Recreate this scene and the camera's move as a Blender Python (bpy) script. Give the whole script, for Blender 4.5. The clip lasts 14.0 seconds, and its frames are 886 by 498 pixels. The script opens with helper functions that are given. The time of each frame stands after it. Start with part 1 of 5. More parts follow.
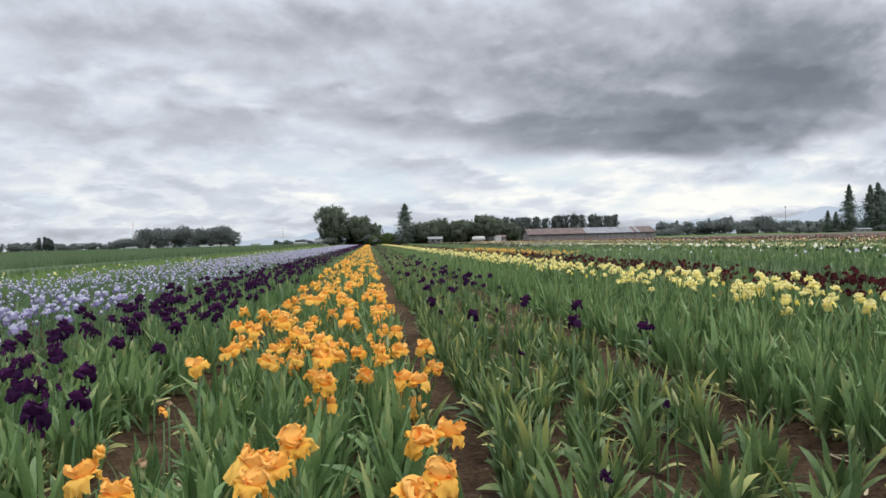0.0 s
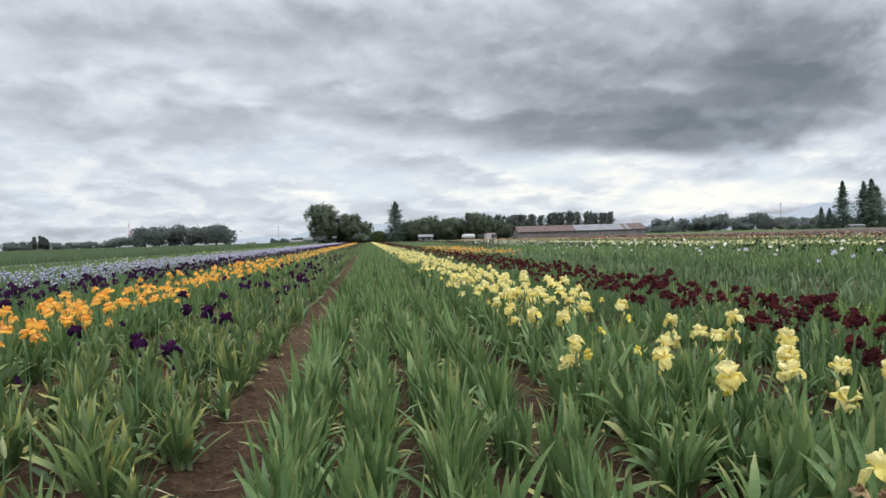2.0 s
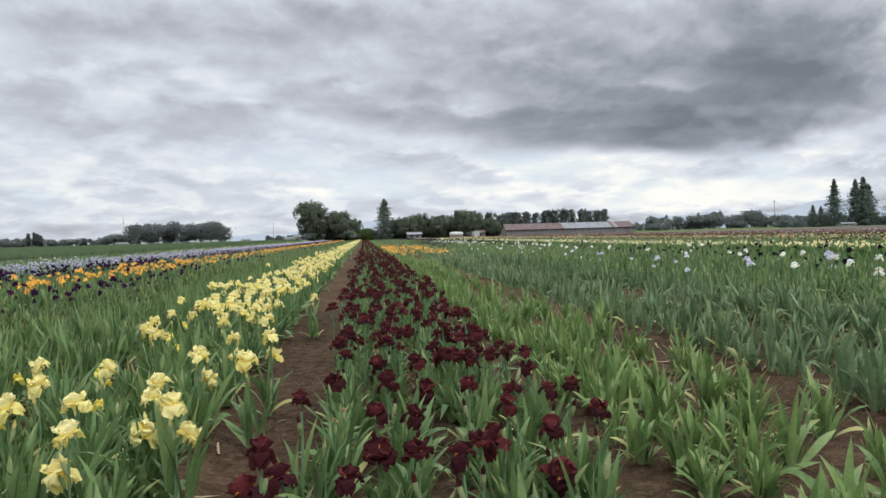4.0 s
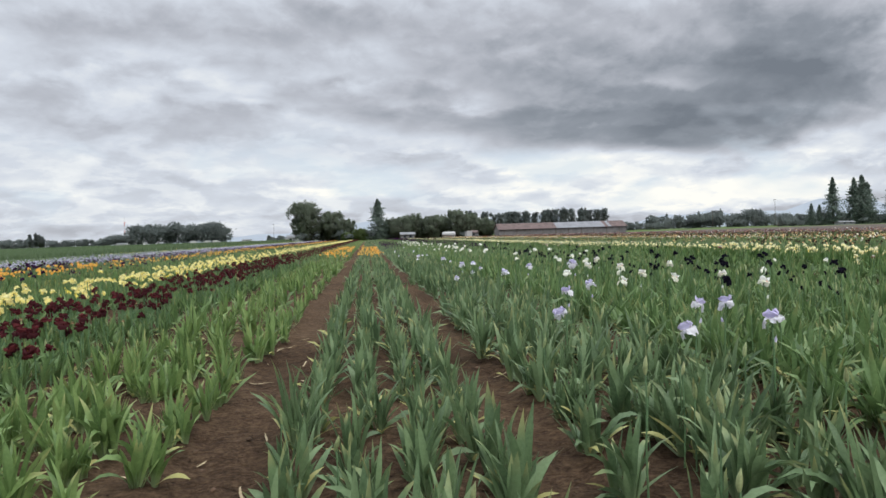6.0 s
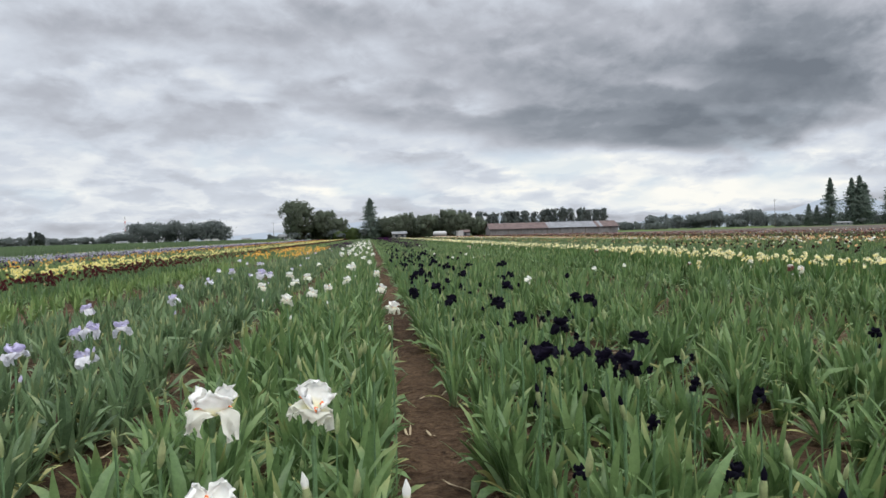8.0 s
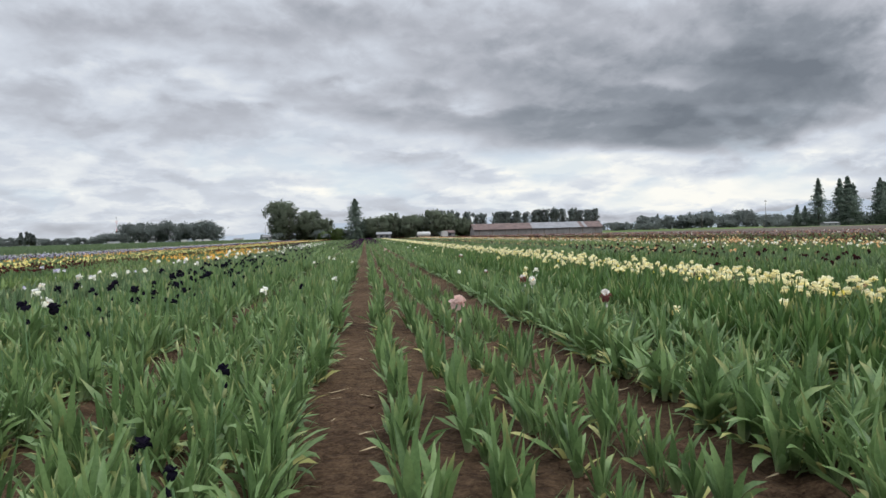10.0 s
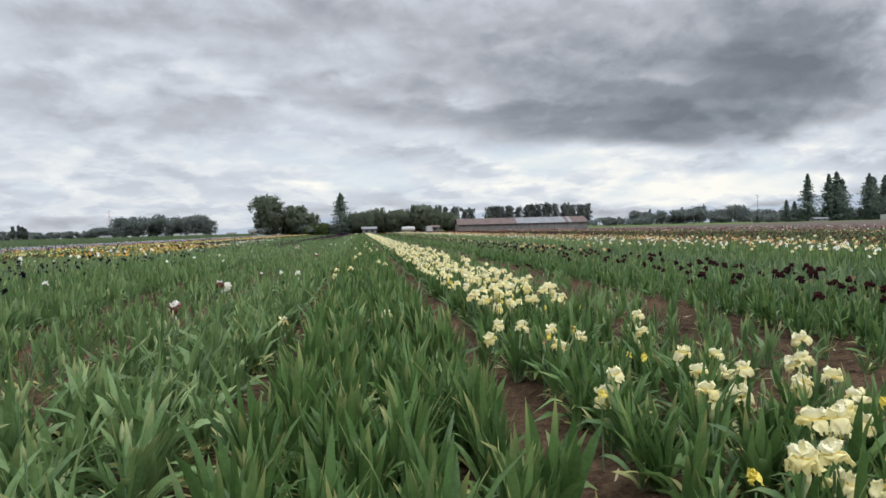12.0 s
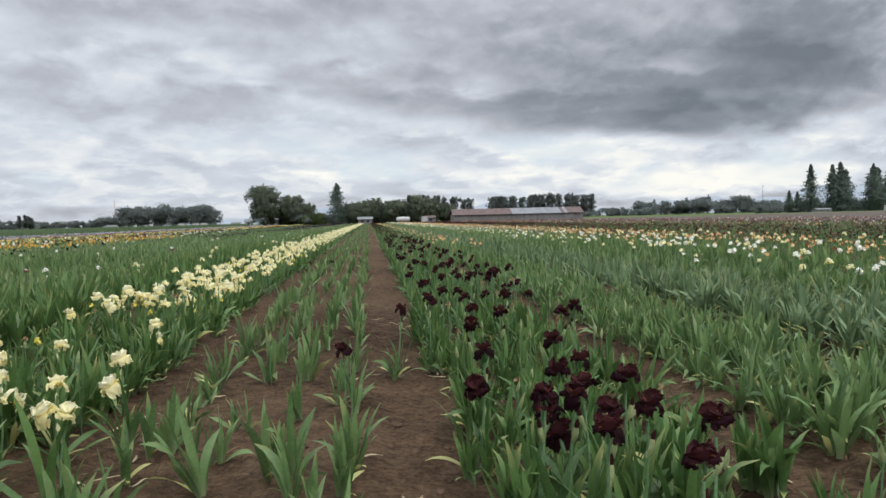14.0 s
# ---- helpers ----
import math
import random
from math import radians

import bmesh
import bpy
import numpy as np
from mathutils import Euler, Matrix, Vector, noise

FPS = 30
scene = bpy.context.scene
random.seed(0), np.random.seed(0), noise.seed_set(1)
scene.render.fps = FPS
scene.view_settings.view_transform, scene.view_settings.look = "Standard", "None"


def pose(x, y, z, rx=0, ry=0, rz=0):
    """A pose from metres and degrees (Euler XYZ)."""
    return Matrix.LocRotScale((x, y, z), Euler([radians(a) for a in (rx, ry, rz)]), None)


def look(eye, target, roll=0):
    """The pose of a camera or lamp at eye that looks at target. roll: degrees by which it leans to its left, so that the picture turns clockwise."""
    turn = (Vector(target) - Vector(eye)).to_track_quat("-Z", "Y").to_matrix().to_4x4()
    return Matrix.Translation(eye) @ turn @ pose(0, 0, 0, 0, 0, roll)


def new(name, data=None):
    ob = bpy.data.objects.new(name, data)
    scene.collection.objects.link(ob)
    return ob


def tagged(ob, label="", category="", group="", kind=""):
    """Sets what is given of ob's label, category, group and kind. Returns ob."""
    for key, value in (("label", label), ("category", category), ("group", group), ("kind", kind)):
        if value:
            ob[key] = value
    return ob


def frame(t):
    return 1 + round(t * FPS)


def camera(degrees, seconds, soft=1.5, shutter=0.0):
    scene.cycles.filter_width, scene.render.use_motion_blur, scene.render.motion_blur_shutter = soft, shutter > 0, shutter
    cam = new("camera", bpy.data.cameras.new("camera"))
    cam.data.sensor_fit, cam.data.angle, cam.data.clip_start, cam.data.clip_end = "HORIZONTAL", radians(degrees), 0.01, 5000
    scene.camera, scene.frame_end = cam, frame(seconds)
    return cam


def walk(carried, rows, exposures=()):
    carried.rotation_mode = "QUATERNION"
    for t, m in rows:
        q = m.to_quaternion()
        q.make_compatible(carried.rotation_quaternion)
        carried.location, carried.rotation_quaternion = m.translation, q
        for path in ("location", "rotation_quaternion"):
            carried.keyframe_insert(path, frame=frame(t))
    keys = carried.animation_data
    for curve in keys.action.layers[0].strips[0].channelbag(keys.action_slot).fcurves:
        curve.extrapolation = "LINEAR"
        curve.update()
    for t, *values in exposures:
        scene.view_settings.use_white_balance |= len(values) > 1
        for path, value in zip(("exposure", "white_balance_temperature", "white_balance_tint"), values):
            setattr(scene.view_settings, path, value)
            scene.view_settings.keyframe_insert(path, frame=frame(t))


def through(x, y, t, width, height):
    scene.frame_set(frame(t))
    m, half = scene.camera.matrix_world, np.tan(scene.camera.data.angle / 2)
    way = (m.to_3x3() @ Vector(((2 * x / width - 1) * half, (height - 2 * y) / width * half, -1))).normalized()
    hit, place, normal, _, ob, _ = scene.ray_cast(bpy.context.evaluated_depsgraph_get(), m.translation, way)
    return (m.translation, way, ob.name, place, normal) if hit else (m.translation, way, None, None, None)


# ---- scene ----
cam = camera(65.0, 14.0)
PATH = [
    (0, (1.944, 0.033, 1.189), (2.156, 2.022, 1.165), -1.5),
    (0.5, (2.64, 0.109, 1.178), (2.852, 2.098, 1.152), -1.5),
    (1, (3.346, 0.207, 1.177), (3.559, 2.195, 1.148), -1.6),
    (1.5, (4.041, 0.25, 1.173), (4.255, 2.238, 1.142), -1.6),
    (2, (4.809, 0.388, 1.166), (5.026, 2.376, 1.135), -1.7),
    (4.5, (8.819, 0.105, 1.218), (9.044, 2.092, 1.178), -1.6),
    (5, (9.707, 0.128, 1.216), (9.929, 2.115, 1.176), -1.7),
    (5.5, (10.624, 0.137, 1.209), (10.844, 2.124, 1.17), -1.7),
    (6, (11.574, 0.157, 1.222), (11.789, 2.145, 1.182), -1.8),
    (6.5, (12.529, 0.149, 1.214), (12.74, 2.138, 1.173), -1.6),
    (7, (13.518, 0.182, 1.208), (13.726, 2.17, 1.167), -1.6),
    (7.5, (14.506, 0.236, 1.212), (14.713, 2.225, 1.17), -1.6),
    (10, (19.31, 0.451, 1.226), (19.531, 2.439, 1.184), -1.6),
    (10.5, (20.264, 0.395, 1.234), (20.49, 2.382, 1.194), -1.5),
    (11, (21.232, 0.379, 1.245), (21.462, 2.365, 1.202), -1.5),
    (11.5, (22.219, 0.392, 1.243), (22.45, 2.378, 1.194), -1.5),
    (12, (23.216, 0.377, 1.242), (23.447, 2.363, 1.184), -1.5),
    (12.5, (24.177, 0.34, 1.245), (24.408, 2.325, 1.177), -1.4),
    (13, (25.196, 0.374, 1.225), (25.421, 2.359, 1.153), -1.5),
    (13.5, (26.211, 0.436, 1.219), (26.427, 2.422, 1.141), -1.5),
    (14, (27.269, 0.357, 1.238), (27.479, 2.344, 1.152), -1.4),
]
walk(cam, [(t, look(eye, target, roll)) for t, eye, target, roll in PATH], exposures=[(0, 0.06), (5.5, 0.05), (7.5, 0.0), (14, 0.0)])

# ---------------------------------------------------------------- sky and light
SUN_DIR = (radians(52), radians(150))  # elevation, azimuth from +y towards +x


def node(nt, kind):
    return nt.nodes.new(kind)


def vector_maths(nt, op, a, b=(0, 0, 0)):
    n = node(nt, "ShaderNodeVectorMath")
    n.operation = op
    feed(nt, n, i0=a, i1=b)
    return n.outputs["Value"] if op == "LENGTH" else n.outputs[0]


def attribute(nt, name):
    n = node(nt, "ShaderNodeAttribute")
    n.attribute_name = name
    return n.outputs["Fac"]


def spread_range(nt, value, low, high, to_low=0.0, to_high=1.0, smooth=False):
    n = node(nt, "ShaderNodeMapRange")
    n.interpolation_type = "SMOOTHSTEP" if smooth else "LINEAR"
    return feed(nt, n, Value=value, i1=low, i2=high, i3=to_low, i4=to_high).outputs[0]


def feed(nt, n, **inputs):
    for key, value in inputs.items():
        socket = n.inputs[int(key[1:])] if key[0] == "i" and key[1:].isdigit() else n.inputs[key]
        if isinstance(value, bpy.types.NodeSocket):
            nt.links.new(value, socket)
        else:
            socket.default_value = value
    return n


def maths(nt, op, a, b=0.0, c=0.0, clamp=False):
    n = node(nt, "ShaderNodeMath")
    n.operation, n.use_clamp = op, clamp
    feed(nt, n, i0=a, i1=b, i2=c)
    return n.outputs[0]


def noise_tex(nt, vector, scale, detail=6.0, rough=0.55, distort=0.0):
    n = node(nt, "ShaderNodeTexNoise")
    feed(nt, n, Vector=vector, Scale=scale, Detail=detail, Roughness=rough, Distortion=distort)
    return n.outputs["Fac"]


def ramp(nt, fac, stops, mode="LINEAR"):
    n = node(nt, "ShaderNodeValToRGB")
    n.color_ramp.interpolation = mode
    while len(n.color_ramp.elements) < len(stops):
        n.color_ramp.elements.new(0.5)
    for el, (at, colour) in zip(n.color_ramp.elements, stops):
        el.position, el.color = at, (*colour, 1)
    feed(nt, n, Fac=fac)
    return n.outputs["Color"]


def mix(nt, fac, a, b, blend="MIX"):
    n = node(nt, "ShaderNodeMix")
    n.data_type, n.blend_type = "RGBA", blend
    feed(nt, n, i0=fac, i6=a, i7=b)
    return n.outputs[2]


def build_sky():
    """An overcast: a Nishita sky far behind a deck of grey cloud that is thin and bright low down."""
    world = bpy.data.worlds.new("overcast_sky")
    scene.world = world
    world.use_nodes = True
    nt = world.node_tree
    nt.nodes.clear()
    out = node(nt, "ShaderNodeOutputWorld")
    clear = node(nt, "ShaderNodeTexSky")
    clear.sky_type, clear.sun_disc, clear.sun_elevation, clear.sun_rotation = "NISHITA", False, SUN_DIR[0], SUN_DIR[1]
    clear_bg = feed(nt, node(nt, "ShaderNodeBackground"), Color=clear.outputs[0], Strength=0.1)
    co = node(nt, "ShaderNodeTexCoord").outputs["Generated"]
    sep = feed(nt, node(nt, "ShaderNodeSeparateXYZ"), Vector=co)
    x, y, z = sep.outputs
    ahead = maths(nt, "MAXIMUM", y, 0.05)
    front = spread_range(nt, y, 0.3, 0.6)
    # cloud layers lie closer together towards the horizon
    depth = maths(nt, "ADD", maths(nt, "ABSOLUTE", y), 0.3)
    layer = maths(nt, "DIVIDE", maths(nt, "MULTIPLY", z, 2.2), maths(nt, "ADD", maths(nt, "ABSOLUTE", z), 0.62))
    flat = feed(nt, node(nt, "ShaderNodeCombineXYZ"), X=maths(nt, "DIVIDE", maths(nt, "MULTIPLY", x, 1.2), depth), Y=maths(nt, "MULTIPLY", y, 0.5), Z=layer).outputs[0]
    big = noise_tex(nt, flat, 2.6, 3.0, 0.5, 0.1)
    puffs = noise_tex(nt, flat, 7.0, 6.0, 0.5, 0.25)
    fine = noise_tex(nt, flat, 19.0, 6.0, 0.55, 0.25)
    # rounded lumps with creases between them
    lumps = maths(nt, "ADD", maths(nt, "MULTIPLY", maths(nt, "ABSOLUTE", maths(nt, "SUBTRACT", noise_tex(nt, flat, 11.0, 4.0, 0.5, 0.3), 0.5)), 2.4), 0.22)
    # a second sample a little higher: lumps are lit from above and shaded below
    above = noise_tex(nt, vector_maths(nt, "ADD", flat, (0.0, 0.0, 0.03)), 7.0, 6.0, 0.5, 0.25)
    relief = maths(nt, "SUBTRACT", puffs, above)
    u = maths(nt, "ADD", maths(nt, "DIVIDE", x, ahead), maths(nt, "MULTIPLY", maths(nt, "SUBTRACT", maths(nt, "ADD", puffs, maths(nt, "MULTIPLY", fine, 0.4)), 0.7), 0.14))
    v = maths(nt, "ADD", maths(nt, "DIVIDE", z, ahead), maths(nt, "MULTIPLY", maths(nt, "SUBTRACT", maths(nt, "ADD", puffs, maths(nt, "MULTIPLY", fine, 0.5)), 0.75), 0.05))
    place = feed(nt, node(nt, "ShaderNodeCombineXYZ"), X=u, Y=v, Z=0.0).outputs[0]

    def bank(cu, cv, su, sv, weight, soft):
        off = vector_maths(nt, "SUBTRACT", place, (cu, cv, 0))
        far = vector_maths(nt, "LENGTH", vector_maths(nt, "MULTIPLY", off, (1 / su, 1 / sv, 0)))
        return maths(nt, "MULTIPLY", spread_range(nt, far, 1 - soft, 1 + soft, 1.0, 0.0, True), weight)

    banks = [bank(*row) for row in CLOUD_BANKS + CLOUD_GAPS]
    shape = banks[0]
    for b in banks[1:]:
        shape = maths(nt, "ADD", shape, b)
    shape = maths(nt, "MULTIPLY", maths(nt, "MULTIPLY", shape, 0.9), front)
    cover = maths(nt, "ADD", shape, maths(nt, "MULTIPLY", maths(nt, "SUBTRACT", big, 0.5), 0.2))
    edged = spread_range(nt, puffs, 0.4, 0.6, 0.0, 1.0, True)
    cover = maths(nt, "ADD", cover, maths(nt, "MULTIPLY", maths(nt, "SUBTRACT", edged, 0.5), 0.095))
    cover = maths(nt, "ADD", cover, maths(nt, "MULTIPLY", maths(nt, "SUBTRACT", fine, 0.5), 0.11))
    crisp = spread_range(nt, fine, 0.44, 0.58, 0.0, 1.0, True)
    cover = maths(nt, "ADD", cover, maths(nt, "MULTIPLY", maths(nt, "SUBTRACT", crisp, 0.5), spread_range(nt, z, 0.06, 0.16, 0.11, 0.04)))
    cover = maths(nt, "ADD", cover, maths(nt, "MULTIPLY", maths(nt, "SUBTRACT", lumps, 0.5), 0.105))
    cover = maths(nt, "ADD", cover, maths(nt, "MULTIPLY", relief, 0.5))
    cover = maths(nt, "ADD", cover, 0.67)
    tone = ramp(nt, cover, [(0.0, (0.175, 0.198, 0.232)), (0.25, (0.275, 0.302, 0.345)), (0.5, (0.474, 0.497, 0.552)), (0.7, (0.645, 0.69, 0.765)), (0.88, (0.84, 0.868, 0.885)), (1.0, (1.0, 0.99, 0.93))])
    # breaks of blue low over the horizon
    break_in = maths(nt, "MULTIPLY", spread_range(nt, noise_tex(nt, flat, 6.5, 4.0, 0.5, 0.2), 0.52, 0.66), spread_range(nt, z, 0.02, 0.05))
    break_in = maths(nt, "MULTIPLY", break_in, spread_range(nt, z, 0.1, 0.16, 0.6, 0.0))
    tone = mix(nt, break_in, tone, (0.6, 0.71, 0.81, 1))
    # the deck is about three times as bright overhead as at the horizon
    lift = spread_range(nt, z, 0.36, 0.95, 1.0, OVERHEAD, True)
    cloud_bg = feed(nt, node(nt, "ShaderNodeBackground"), Color=tone, Strength=lift)
    both = feed(nt, node(nt, "ShaderNodeMixShader"), i0=0.97, i1=clear_bg.outputs[0], i2=cloud_bg.outputs[0])
    nt.links.new(both.outputs[0], out.inputs[0])


OVERHEAD = 3.2
# tangent of azimuth, tangent of height, widths, weight, softness of the edge
CLOUD_BANKS = [
    (0.403, 0.167, 0.26, 0.0488, -0.15, 0.25), (0.687, 0.28, 0.13, 0.065, -0.1, 0.6), (0.403, 0.28, 0.35, 0.0772, -0.2, 0.5), (0.427, 0.206, 0.276, 0.061, -0.17, 0.45), (0.533, 0.144, 0.146, 0.0374, -0.28, 0.42), (0.305, 0.144, 0.211, 0.0309, -0.24, 0.42), (0.687, 0.255, 0.179, 0.1057, -0.24, 0.6), (0.549, 0.089, 0.073, 0.013, -0.2, 0.5), (0.053, 0.188, 0.089, 0.0325, -0.2, 0.4), (-0.077, 0.208, 0.057, 0.0163, -0.16, 0.6), (-0.264, 0.302, 0.252, 0.0341, -0.11, 0.6),
]
CLOUD_BANKS += [
    (-0.028, 0.308, 0.211, 0.0366, -0.08, 0.7), (-0.484, 0.207, 0.089, 0.0244, -0.09, 0.5), (0.167, 0.246, 0.154, 0.0325, -0.06, 0.6), (-0.288, 0.173, 0.187, 0.0195, -0.06, 0.7), (-0.142, 0.132, 0.122, 0.013, -0.07, 0.7), (-0.167, 0.08, 0.057, 0.0081, -0.1, 0.6), (0.159, 0.087, 0.057, 0.0146, -0.18, 0.6), (0.248, 0.052, 0.163, 0.0081, -0.06, 0.7), (0.72, 0.08, 0.073, 0.0114, -0.2, 0.6), (0.061, 0.106, 0.065, 0.013, -0.14, 0.6), (0.484, 0.019, 0.268, 0.0098, -0.08, 0.6), (0.74, 0.2, 0.16, 0.045, -0.16, 0.5),
]
CLOUD_GAPS = [
    (0.655, 0.065, 0.106, 0.026, 0.18, 0.5), (0.435, 0.076, 0.35, 0.0423, 0.2, 0.4), (0.281, 0.1, 0.073, 0.0114, 0.14, 0.6), (0.37, 0.106, 0.049, 0.0065, 0.1, 0.6), (0.549, 0.048, 0.211, 0.0195, 0.17, 0.6), (0.72, 0.124, 0.073, 0.0211, 0.24, 0.6), (0.142, 0.189, 0.061, 0.013, 0.18, 0.7), (0.008, 0.268, 0.037, 0.0179, 0.16, 0.8), (0.472, 0.221, 0.033, 0.0098, 0.14, 0.8), (0.378, 0.158, 0.089, 0.0065, 0.1, 0.8),
]
CLOUD_GAPS += [
    (-0.508, 0.291, 0.045, 0.0228, 0.12, 0.7), (-0.341, 0.258, 0.065, 0.0146, 0.12, 0.7), (-0.225, 0.229, 0.033, 0.0114, 0.14, 0.7), (-0.167, 0.195, 0.028, 0.0073, 0.14, 0.7), (0.085, 0.126, 0.057, 0.0146, 0.18, 0.6), (-0.223, 0.086, 0.341, 0.0374, 0.13, 0.6), (-0.41, 0.087, 0.098, 0.0081, 0.08, 0.6), (-0.012, 0.076, 0.057, 0.0081, 0.14, 0.6), (-0.37, 0.041, 0.244, 0.013, 0.1, 0.6),
]
build_sky()
sun = new("sun", bpy.data.lights.new("sun", "SUN"))
sun.data.energy, sun.data.angle, sun.data.color = 1.5, radians(25), (1.0, 0.97, 0.92)
sun.matrix_world = look((0, 0, 50), (-math.cos(SUN_DIR[0]) * math.sin(SUN_DIR[1]), -math.cos(SUN_DIR[0]) * math.cos(SUN_DIR[1]), 50 - math.sin(SUN_DIR[0])))


# ---------------------------------------------------------------- materials
def material(name):
    m = bpy.data.materials.new(name)
    m.use_nodes = True
    nt = m.node_tree
    return m, nt, nt.nodes["Principled BSDF"], nt.nodes["Material Output"]


def bump(nt, bsdf, height, strength=0.4, distance=0.01):
    n = feed(nt, node(nt, "ShaderNodeBump"), Height=height, Strength=strength, Distance=distance)
    nt.links.new(n.outputs[0], bsdf.inputs["Normal"])


def plain(name, colour, rough=0.6, metal=0.0, vary=0.2, scale=3.0):
    """Paint, wood or metal with grain and blotches."""
    m, nt, bsdf, _ = material(name)
    co = node(nt, "ShaderNodeTexCoord").outputs["Object"]
    n = noise_tex(nt, co, scale, 8.0, 0.65)
    dark = tuple(c * (1 - vary) for c in colour)
    light = tuple(min(1, c * (1 + vary)) for c in colour)
    feed(nt, bsdf, **{"Base Color": ramp(nt, n, [(0.3, dark), (0.7, light)]), "Roughness": rough, "Metallic": metal})
    bump(nt, bsdf, n, 0.2, 0.01)
    return m


def thin(name, colours, tip=None, through=0.25, rough=0.45, spread=0.5, tip_from=0.72, base=None, gloss=0.35, old=None, dark=0.55, worn_from=0.6):
    """A leaf or petal: colour by piece, along its length, with light coming through."""
    m, nt, bsdf, out = material(name)
    island = node(nt, "ShaderNodeNewGeometry").outputs["Random Per Island"]
    each = node(nt, "ShaderNodeObjectInfo").outputs["Random"]
    pick = maths(nt, "FRACT", maths(nt, "ADD", island, maths(nt, "MULTIPLY", each, 3.7)))
    stops = [(i / max(1, len(colours) - 1), c) for i, c in enumerate(colours)]
    colour = ramp(nt, pick, stops)
    co = node(nt, "ShaderNodeTexCoord").outputs["Object"]
    n = noise_tex(nt, co, 55.0, 3.0, 0.6)
    colour = mix(nt, spread, colour, ramp(nt, n, [(0.25, tuple(c * dark for c in colours[0])), (0.75, tuple(min(1, c * (1.9 - dark)) for c in colours[-1]))]))
    along = attribute(nt, "along")
    if base:
        colour = mix(nt, spread_range(nt, along, 0.0, 0.3, 0.8, 0.0), colour, (*base, 1))
    if tip:
        worn = spread_range(nt, along, tip_from, 1.0)
        some = spread_range(nt, maths(nt, "FRACT", maths(nt, "MULTIPLY", pick, 7.3)), worn_from, 1.0)
        colour = mix(nt, maths(nt, "MULTIPLY", worn, some), colour, (*tip, 1))
    if old:
        colour = mix(nt, spread_range(nt, along, 1.4, 1.6, 0.0, 0.85), colour, (*old, 1))
    feed(nt, bsdf, **{"Base Color": colour, "Roughness": rough, "Specular IOR Level": gloss})
    back = feed(nt, node(nt, "ShaderNodeBsdfTranslucent"), Color=colour)
    both = feed(nt, node(nt, "ShaderNodeMixShader"), i0=through, i1=bsdf.outputs[0], i2=back.outputs[0])
    nt.links.new(both.outputs[0], out.inputs[0])
    return m


OLD = (0.47, 0.45, 0.17)
YELLOWED, PALE = (0.4, 0.38, 0.15), (0.3, 0.36, 0.2)
LEAF = {
    "blue": thin("blue_green_leaf", [(0.061, 0.106, 0.05), (0.126, 0.2, 0.09), (0.22, 0.31, 0.152)], YELLOWED, base=PALE, through=0.32, old=OLD, spread=0.24),
    "green": thin("green_leaf", [(0.056, 0.108, 0.037), (0.123, 0.211, 0.072), (0.213, 0.315, 0.123)], YELLOWED, base=PALE, through=0.32, old=OLD, spread=0.24),
    "worn": thin("yellowing_green_leaf", [(0.044, 0.086, 0.032), (0.096, 0.162, 0.058), (0.195, 0.27, 0.1)], (0.5, 0.45, 0.13), base=PALE, through=0.32, old=OLD, spread=0.24, tip_from=0.55, worn_from=0.6),
    "deep": thin("deep_green_leaf", [(0.037, 0.083, 0.023), (0.083, 0.162, 0.046), (0.149, 0.25, 0.078)], YELLOWED, base=PALE, through=0.32, old=OLD, spread=0.24),
    "light": thin("light_green_leaf", [(0.076, 0.141, 0.043), (0.15, 0.245, 0.077), (0.26, 0.36, 0.124)], (0.42, 0.4, 0.16), tip_from=0.7, base=PALE, through=0.32, old=OLD, spread=0.24),
}
STALK = thin("flower_stalk_green", [(0.1, 0.19, 0.08), (0.15, 0.25, 0.12)], through=0.1)
YELLOW_BUD = thin("yellow_half_open_bud", [(0.8, 0.66, 0.08), (0.92, 0.8, 0.2)], through=0.3, dark=0.85)
ORANGE_BUD = thin("orange_half_open_bud", [(0.9, 0.4, 0.05), (0.96, 0.55, 0.12)], through=0.3, dark=0.85)
WITHERED = thin("withered_brown_flower", [(0.16, 0.085, 0.04), (0.3, 0.19, 0.09), (0.42, 0.3, 0.17)], through=0.2, rough=0.8)
BUD = thin("papery_bud", [(0.19, 0.28, 0.115), (0.38, 0.41, 0.2)], (0.45, 0.4, 0.22), through=0.2)
DRY = thin("dry_straw_leaf", [(0.28, 0.21, 0.12), (0.46, 0.38, 0.24)], through=0.1, rough=0.8)
